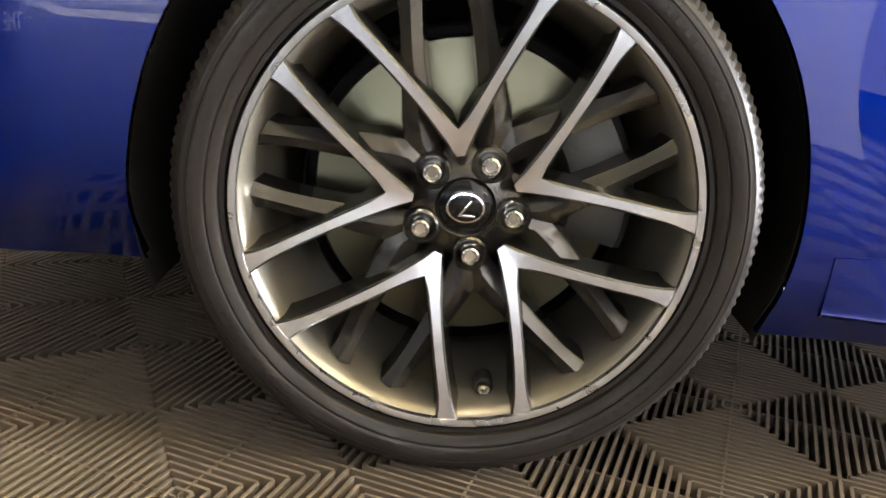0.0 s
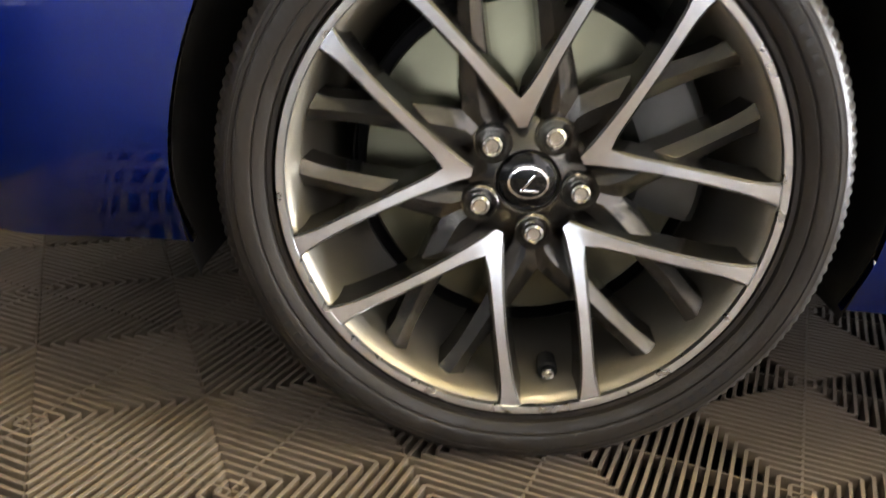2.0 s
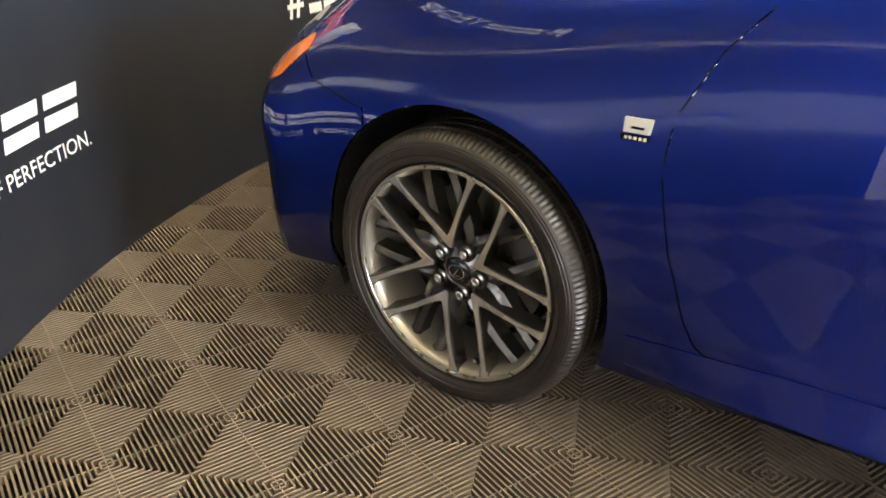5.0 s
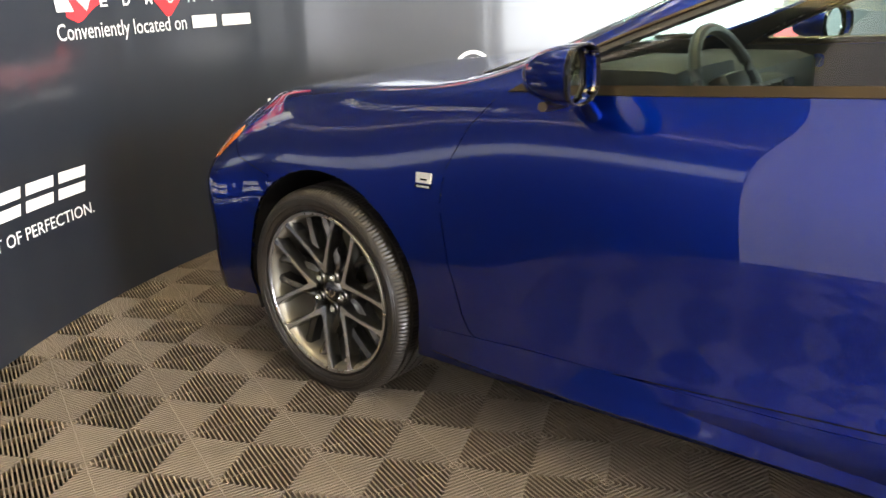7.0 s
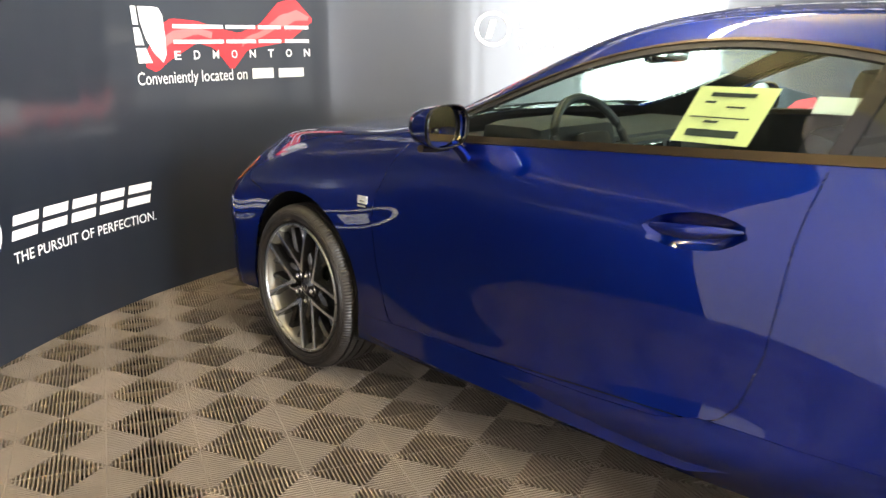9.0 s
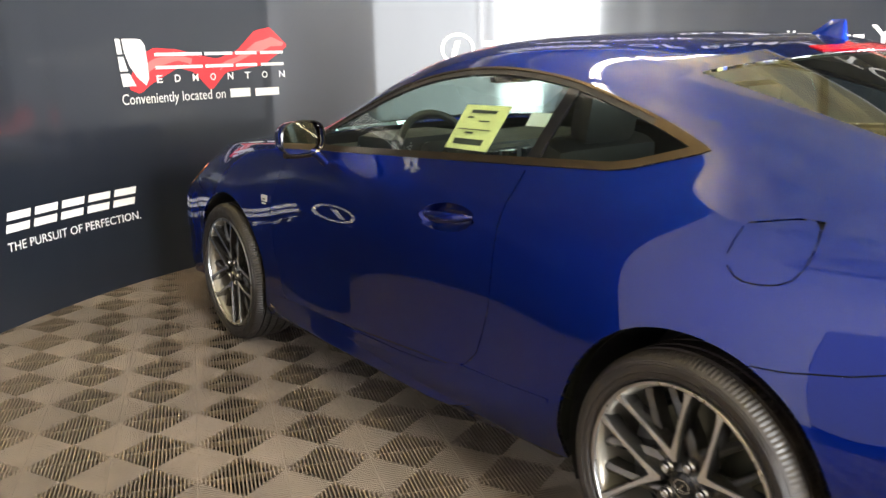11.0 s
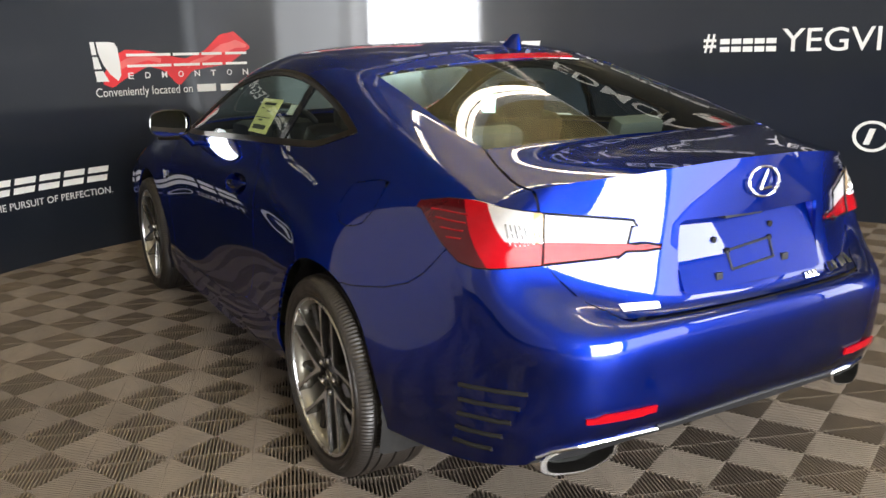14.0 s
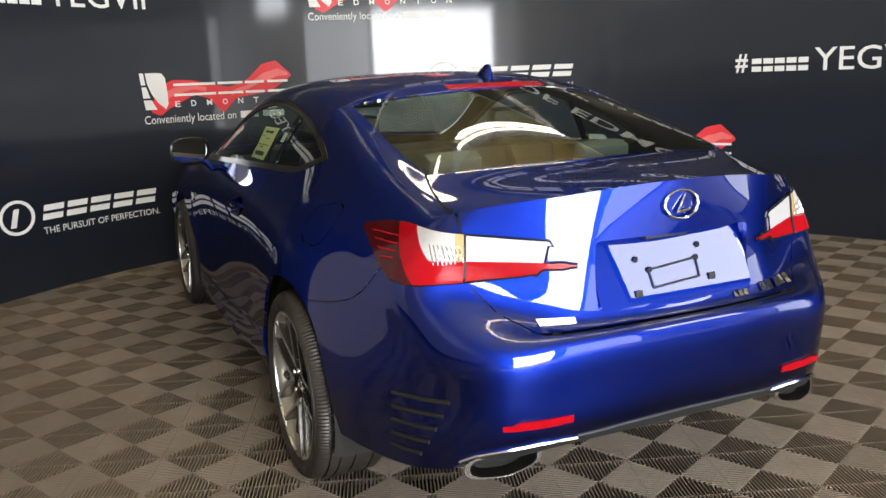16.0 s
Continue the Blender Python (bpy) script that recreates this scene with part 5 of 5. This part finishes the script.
part("camera_cover", bm, BLACK, RECESS, "black camera cover")
for sg in (-1, 1):
    bm = bmesh.new()
    ys = [sg * (.386 + .199 * k / 9) for k in range(10)]
    ribbon(bm, [skin_tail(y, .450 + .004 * (abs(y) < .42), .002) for y in ys], [skin_tail(y, .474 - .010 * (abs(y) > .56), .002) for y in ys], .006 * sg)
    part("reflector", bm, REDLENS, REARB, "red reflector")
    for k in range(5):
        z0 = .515 - .0425 * k
        bm = bmesh.new()
        pts = []
        for j in range(9):
            t = j / 8
            yy = .800 - (.104 - .0145 * k) * t
            pts.append(skin_tail(sg * yy, z0 + .006 * t, .0015))
        tube(bm, pts, .0066, 8)
        part("vent_slat", bm, VENTBLACK, REARB, "black vent slat")
    # tail pipe: flattened outlet, dark inside
    bm = bmesh.new()
    outl = []
    for a in range(28):
        t = 2 * math.pi * a / 28
        c_, s_ = math.cos(t), math.sin(t)
        outl.append((.112 * math.copysign(abs(c_) ** .6, c_), .036 * math.copysign(abs(s_) ** .7, s_)))
    rings = []
    for x, sc, dz in ((3.38, .8, .01), (3.49, .95, .0), (3.632, 1.0, 0), (3.646, .99, 0), (3.646, .86, 0), (3.57, .84, 0), (3.42, .80, 0)):
        rings.append([bm.verts.new(Vector((x - 0.45 * max(0, py * sg) * sc, sg * .555 + py * sc, .330 + pz * sc + dz + 0.12 * (-py * sg) * sc)) - O) for py, pz in outl])
    for k in range(len(rings) - 1):
        for a in range(28):
            f = bm.faces.new((rings[k][a], rings[k][(a + 1) % 28], rings[k + 1][(a + 1) % 28], rings[k + 1][a]))
            f.material_index = 1 if k >= 4 else 0
    bm.faces.new(rings[-1]).material_index = 1
    pipe = part("tail_pipe", bm, [POLISHED, DARKSTEEL], CAR, "chrome flattened exhaust outlet")
    # the narrower pipe inside the finisher
    bm = bmesh.new()
    rings = []
    for x, sc in ((3.45, .62), (3.600, .62), (3.604, .60), (3.600, .57), (3.46, .55)):
        rings.append([bm.verts.new(Vector((x - 0.45 * max(0, py * sg) * sc, sg * .555 + py * sc, .330 + pz * sc + 0.12 * (-py * sg) * sc)) - O) for py, pz in outl])
    for a, b in zip(rings, rings[1:]):
        for k in range(28):
            bm.faces.new((a[k], a[(k + 1) % 28], b[(k + 1) % 28], b[k]))
    bm.faces.new(rings[-1])
    part("inner_pipe", bm, CALIPER, pipe, "dull inner exhaust pipe")
    bm = bmesh.new()
    tube(bm, [skin_tail(sg * y, z, .004) for y, z in ((.675, .345), (.64, .366), (.57, .382), (.46, .392), (.36, .392))], .006, 8)
    part("pipe_trim", bm, CHROME, REARB, "bright trim over the exhaust")
bm = bmesh.new()
tube(bm, [skin_tail(-.36 + .72 * k / 16, .398 + .012 * math.cos(math.pi * (k / 16 - .5)), .003) for k in range(17)], .006, 8)
part("valance_lip", bm, BLACK, REARB)
# roof aerial fin and high brake lamp
bm = bmesh.new()
rings = []
for k in range(9):
    t = k / 8
    z = 1.375 + .064 * t
    x0, x1 = 2.38 + .125 * t ** .8, 2.56 - .01 * t
    hw = .026 * (1 - t) ** .7 + .003
    rings.append([bm.verts.new(Vector((x0 + (x1 - x0) * (0.5 - 0.5 * math.cos(2 * math.pi * a / 20)), hw * math.sin(2 * math.pi * a / 20), z)) - O) for a in range(20)])
for k in range(8):
    for a in range(20):
        bm.faces.new((rings[k][a], rings[k][(a + 1) % 20], rings[k + 1][(a + 1) % 20], rings[k + 1][a]))
bm.faces.new(rings[-1])
part("roof_fin", bm, PAINT, CAR, "blue roof aerial fin")


def skin_top(x, y, off=0.0):
    U = upper.reshape(-1, 3) * np.array([1, WIDE, 1])
    d = np.hypot(U[:, 0] - x, U[:, 1] - abs(y))
    k = np.argsort(d)[:4]
    w = 1 / (d[k] + 1e-4)
    w /= w.sum()
    return Vector((x, y, (U[k, 2] * w).sum() + off)) - O


bm = bmesh.new()
ys = [-.21 + .42 * k / 14 for k in range(15)]
ribbon(bm, [skin_top(2.600 - .8 * y * y, y, .004) for y in ys], [skin_top(2.642 - .8 * y * y, y, .004) for y in ys], .008)
part("brake_light", bm, REDLENS, CAR, "red high brake light strip")
# dark floor pan
bm = bmesh.new()
box(bm, -.72 - 1.37, 3.15 - 1.37, -.60, .60, .20, .26, .02)
part("floor_pan", bm, LINER, CAR)
bm = bmesh.new()
box(bm, .45 - 1.37, 2.25 - 1.37, -.84, .84, .19, .25, .02)
part("floor_pan", bm, LINER, CAR)
# cowl under the windscreen
bm = bmesh.new()
ys = [-.66 + 1.32 * k / 16 for k in range(17)]
ribbon(bm, [skin_top(.375 + .20 * y * y, y, .002) for y in ys], [skin_top(.46 + .20 * y * y, y, .002) for y in ys], .004)
part("cowl", bm, BLACK, CAR, "black cowl panel")


def skin_lamp(a, z, off):
    """A place on the tail lamp by swing angle and height."""
    sw = np.degrees(np.arctan2(LOWP[:, 1] - .04, LOWP[:, 0] - 3.0))
    d2 = ((sw - a) * .013) ** 2 + (LOWP[:, 2] - z) ** 2 + 9 * (LOWP[:, 0] < 3.02)
    w = np.exp(-d2 / (2 * .009 ** 2))
    w /= w.sum()
    p, n = (LOWP * w[:, None]).sum(0), (LOWN * w[:, None]).sum(0)
    return p + n * off


# dark frames round the lenses
for names, roots in ((("lamp_red", "lamp_dark", "lamp_clear", "lamp_amber"), TAILS), (("lamp_red_lid", "lamp_clear_lid"), LIDLAMPS)):
    chosen = {fc for lb in names for fc in groups.get(lb, [])}
    nxt = {}
    for fc in chosen:
        for lp in fc.loops:
            if sum(k in chosen for k in lp.edge.link_faces) == 1:
                nxt[lp.vert] = lp.link_loop_next.vert
    loops = []
    while nxt:
        v = next(iter(nxt))
        line = []
        while v in nxt:
            line.append(v)
            v = nxt.pop(v)
        loops.append(line)
    line = max(loops, key=len)
    for a_, sg in ((0, -1), (1, 1)):
        bm = bmesh.new()
        pts = [v.co + Vector(info[v][2:5]).normalized() * .006 for v in line]
        keep = [pts[0]]
        for p in pts[1:]:
            if (p - keep[-1]).length > .006:
                keep.append(p)
        tube(bm, [Vector((p.x, -sg * p.y, p.z)) - O for p in keep], .0034, 6, True)
        part("lamp_frame", bm, GLOSSBLACK, roots[a_], "black frame round the lamp")
for a_, sg in ((0, -1), (1, 1)):
    for k in range(8):
        bm = bmesh.new()
        pts = [skin_lamp(48.8 + .75 * k - 1.0 * j / 5, .945 - .050 * j / 5, .012) for j in range(6)]
        tube(bm, [Vector((p[0], sg * p[1], p[2])) - O for p in pts], .0015, 6)
        part("lens_rib", bm, CHROME, TAILS[a_])
# red slits in the dark outer end of each tail lamp
for a_, sg in ((0, -1), (1, 1)):
    for k in range(4):
        bm = bmesh.new()
        pts = [skin_lamp(62.5 + (11.0 - 2.4 * k) * j / 7, .954 - .019 * k, .011) for j in range(8)]
        tube(bm, [Vector((p[0], sg * p[1], p[2])) - O for p in pts], .0024, 6)
        part("lamp_slit", bm, REDLENS, TAILS[a_])


# ---------------------------------------------------------------- cabin
def cushion(bm, x0, x1, y0, y1, z0, z1, r=0.05, m=None):
    vs = box(bm, x0, x1, y0, y1, z0, z1, r, m)
    return vs


def seat(y):
    bm = bmesh.new()
    cushion(bm, 1.28, 1.80, y - .25, y + .25, .42, .60, .06)
    st = part("seat", bm, LEATHER, CAR, "black leather front seat")
    bmesh_shift(st)
    bm = bmesh.new()
    cushion(bm, -.07, .07, y - .24, y + .24, 0, .56, .06, Matrix.Translation((1.80, 0, .56)) @ Matrix.Rotation(radians(18), 4, "Y"))
    bmesh_shift(part("backrest", bm, LEATHER, st))
    bm = bmesh.new()
    cushion(bm, -.045, .045, y - .12, y + .12, 0, .17, .04, Matrix.Translation((1.975, 0, 1.075)) @ Matrix.Rotation(radians(12), 4, "Y"))
    bmesh_shift(part("headrest", bm, LEATHER, st))


def bmesh_shift(ob):
    ob.data.transform(Matrix.Translation((-1.37, 0, 0)))


for y in (-.40, .40):
    seat(y)
bm = bmesh.new()
cushion(bm, 2.25, 2.62, -.58, .58, .45, .60, .05)
st = part("seat", bm, LEATHER, CAR, "black leather rear seat")
bmesh_shift(st)
bm = bmesh.new()
cushion(bm, -.06, .06, -.56, .56, 0, .52, .05, Matrix.Translation((2.60, 0, .56)) @ Matrix.Rotation(radians(20), 4, "Y"))
bmesh_shift(part("backrest", bm, LEATHER, st))
for y in (-.32, .32):
    bm = bmesh.new()
    cushion(bm, -.04, .04, -.11, .11, 0, .09, .03, Matrix.Translation((2.83, y, 1.045)) @ Matrix.Rotation(radians(20), 4, "Y"))
    bmesh_shift(part("headrest", bm, GREYTRIM, st))
bm = bmesh.new()
cushion(bm, 2.72, 3.28, -.56, .56, .98, 1.03, .02)
bmesh_shift(part("parcel_shelf", bm, BLACK, CAR))
# dashboard with raised cowl, centre console
bm = bmesh.new()
cushion(bm, .52, .98, -.70, .70, .70, .985, .07)
cushion(bm, .72, 1.02, -.60, -.18, .90, 1.045, .06)
dash = part("dashboard", bm, BLACK, CAR, "black dashboard")
bmesh_shift(dash)
bm = bmesh.new()
cushion(bm, .95, 1.05, -.14, .16, .62, .96, .03)
cushion(bm, 1.0, 1.95, -.13, .13, .45, .66, .05)
bmesh_shift(part("console", bm, BLACK, CAR))
for y in (-.10, .0, .12):
    bm = bmesh.new()
    box(bm, 1.045, 1.058, y - .045, y + .045, .90, .945, .006)
    bmesh_shift(part("air_vent", bm, CHROME if y == 0 else GLOSSBLACK, dash, "air vent"))
bm = bmesh.new()
ring = [Vector((0, .185 * math.cos(2 * math.pi * k / 40), .185 * math.sin(2 * math.pi * k / 40))) for k in range(40)]
tube(bm, ring, .016, 10, True)
tube(bm, [(0.0, -.175, 0), (.02, -.05, -.01)], .016, 8)
tube(bm, [(0.0, .175, 0), (.02, .05, -.01)], .016, 8)
tube(bm, [(0.0, 0, -.175), (.02, 0, -.05)], .018, 8)
cushion(bm, -.03, .035, -.075, .075, -.06, .06, .025)
bmesh.ops.transform(bm, matrix=Matrix.Translation((1.08, -.40, .955)) @ Matrix.Rotation(radians(-24), 4, "Y"), verts=bm.verts)
wheel_ob = part("steering_wheel", bm, LEATHER, CAR, "black leather steering wheel")
bmesh_shift(wheel_ob)
bm = bmesh.new()
tube(bm, [(1.108, -.40, .965), (1.118, -.40, .968)], .016, 18)
bmesh_shift(part("hub_ring", bm, CHROME, wheel_ob))
# inner mirror
bm = bmesh.new()
cushion(bm, 1.06, 1.10, -.12, .12, 1.235, 1.30, .02)
bmesh_shift(part("inner_mirror", bm, MIRROR, CAR, "rear-view mirror"))
bm = bmesh.new()
n_, m_ = 16, 10
vs = [[bm.verts.new(skin_top(1.30 + 1.05 * i / n_, -.56 + 1.12 * j / m_, -.035)) for j in range(m_ + 1)] for i in range(n_ + 1)]
for i in range(n_):
    for j in range(m_):
        bm.faces.new((vs[i][j], vs[i + 1][j], vs[i + 1][j + 1], vs[i][j + 1]))
part("headliner", bm, GREYTRIM, CAR, "grey roof lining")


def pane_point(x, z, off):
    """Just inside the left side window."""
    F = full[:, nrow - 1 :].reshape(-1, 3) * np.array([1, WIDE, 1])
    d = np.hypot(F[:, 0] - x, F[:, 2] - z) + (F[:, 1] < .5)
    k = np.argsort(d)[:4]
    w = 1 / (d[k] + 1e-4)
    w /= w.sum()
    return Vector((x, -((F[k, 1] * w).sum() - off), z)) - O


def window_sheet(name, x0, x1, z0, z1, lean, material, label):
    bm = bmesh.new()
    lo = [pane_point(x0 + (x1 - x0) * k / 6, z0, .018) for k in range(7)]
    hi = [pane_point(x0 + lean + (x1 - x0) * k / 6, z1, .018) for k in range(7)]
    ribbon(bm, lo, hi, .001)
    return part(name, bm, material, CAR, label)


window_sheet("price_sheet", 1.625, 1.838, 1.062, 1.200, .04, PAPER, "yellow printed price sheet behind the glass")
for x0, x1, z0, z1 in ((1.66, 1.80, 1.078, 1.096), (1.70, 1.74, 1.112, 1.118), (1.66, 1.82, 1.124, 1.127), (1.70, 1.82, 1.176, 1.186), (1.69, 1.72, 1.160, 1.165), (1.75, 1.80, 1.150, 1.154)):
    bm = bmesh.new()
    lo = [pane_point(x0 + (x1 - x0) * k / 3, z0, .0155) for k in range(4)]
    hi = [pane_point(x0 + .005 + (x1 - x0) * k / 3, z1, .0155) for k in range(4)]
    ribbon(bm, lo, hi, .0005)
    part("printed_bar", bm, INK, CAR)
window_sheet("paper_label", 1.965, 2.08, 1.148, 1.186, .004, WHITEPAPER, "white paper label behind the glass")


# ---------------------------------------------------------------- ribbed floor tiles, each of two by two squares
SQ, GRID_A, GRID_O = 0.2055, radians(24.75), (-0.0721, 0.0439)


def tile_mesh(flip):
    """Ribs run along a diagonal of each square, turned from square to square."""
    vs, fs = [], []
    pitch, wid, hgt = SQ * math.sqrt(2) / 22, 0.0053, 0.022

    def bar(p, q, half, z0, z1):
        d = Vector((q[0] - p[0], q[1] - p[1]))
        if d.length < 0.004:
            return
        d.normalize()
        nx, ny = -d.y * half, d.x * half
        k = len(vs)
        for z, g in ((z0, 1.12), (z1, 0.86)):
            vs.extend([(p[0] + nx * g, p[1] + ny * g, z), (q[0] + nx * g, q[1] + ny * g, z), (q[0] - nx * g, q[1] - ny * g, z), (p[0] - nx * g, p[1] - ny * g, z)])
        fs.extend([(k + 4, k + 7, k + 6, k + 5), (k, k + 4, k + 5, k + 1), (k + 2, k + 6, k + 7, k + 3), (k + 1, k + 5, k + 6, k + 2), (k + 3, k + 7, k + 4, k)])

    for i in (0, 1):
        for j in (0, 1):
            anti = (i + j + flip) % 2 == 0
            g = 0.0012
            for k in range(1, 22):
                c = (k - 11) * pitch                       # offset from the diagonal
                half = SQ / math.sqrt(2) - abs(c) - g
                if half <= 0.003:
                    continue
                e = 1 / math.sqrt(2)
                d, n = ((e, -e), (e, e)) if anti else ((e, e), (-e, e))
                cx, cy = (i + 0.5) * SQ + n[0] * c, (j + 0.5) * SQ + n[1] * c
                bar((cx - d[0] * half, cy - d[1] * half), (cx + d[0] * half, cy + d[1] * half), wid / 2, -hgt, 0.0)
            cx, cy, h = (i + 0.5) * SQ, (j + 0.5) * SQ, SQ / 2 - g
            a, b = ((cx - h, cy - h), (cx + h, cy + h)) if anti else ((cx - h, cy + h), (cx + h, cy - h))
            bar(a, b, 0.0018, -hgt, -0.0012)
    return vs, fs


TV, TF = tile_mesh(1)
tile_me = bpy.data.meshes.new("tile")
tile_me.from_pydata(TV, [], TF)
tile_me.materials.append(TILE)
ca, sa = math.cos(GRID_A), math.sin(GRID_A)
spots = []
for a in range(-18, 28):
    for b in range(-22, 20):
        u, v = GRID_O[0] + 2 * a * SQ, GRID_O[1] + 2 * b * SQ
        uc, vc = u + SQ, v + SQ
        x, y = uc * ca - vc * sa, uc * sa + vc * ca
        k = int(np.argmin(np.hypot(WALL[:, 0] - x, WALL[:, 1] - y)))
        k = min(max(k, 1), len(WALL) - 2)
        t = WALL[k + 1] - WALL[k - 1]
        side_ = t[0] * (y - WALL[k][1]) - t[1] * (x - WALL[k][0])
        if side_ < 0.25 and -2.0 < x < 6.1 and max(-4.6, -2.6 - 1.1 * (x + 1.2) if x < 1.2 else -9) < y < 5.6:
            spots.append((math.hypot((x - 1.6) * 0.85, y + 1.2), u, v))
spots.sort()
for _, u, v in spots[:300]:
    ob = new("tile", tile_me)
    ob.parent = FLOOR
    ob.matrix_basis = Matrix.Translation((u * ca - v * sa, u * sa + v * ca, 0)) @ Matrix.Rotation(GRID_A, 4, "Z")
rest_v, rest_f = [], []
base = np.array(TV)
for _, u, v in spots[300:]:
    k = len(rest_v)
    x0, y0 = u * ca - v * sa, u * sa + v * ca
    w = np.stack([x0 + base[:, 0] * ca - base[:, 1] * sa, y0 + base[:, 0] * sa + base[:, 1] * ca, base[:, 2]], 1)
    rest_v.extend(map(tuple, w))
    rest_f.extend([tuple(i + k for i in f) for f in TF])
if rest_v:
    me = bpy.data.meshes.new("tile_field")
    me.from_pydata(rest_v, [], rest_f)
    me.materials.append(TILE)
    ob = new("tile_field", me)
    ob.parent = FLOOR
    tagged(ob, "grey ribbed drainage tiles", kind="stuff")
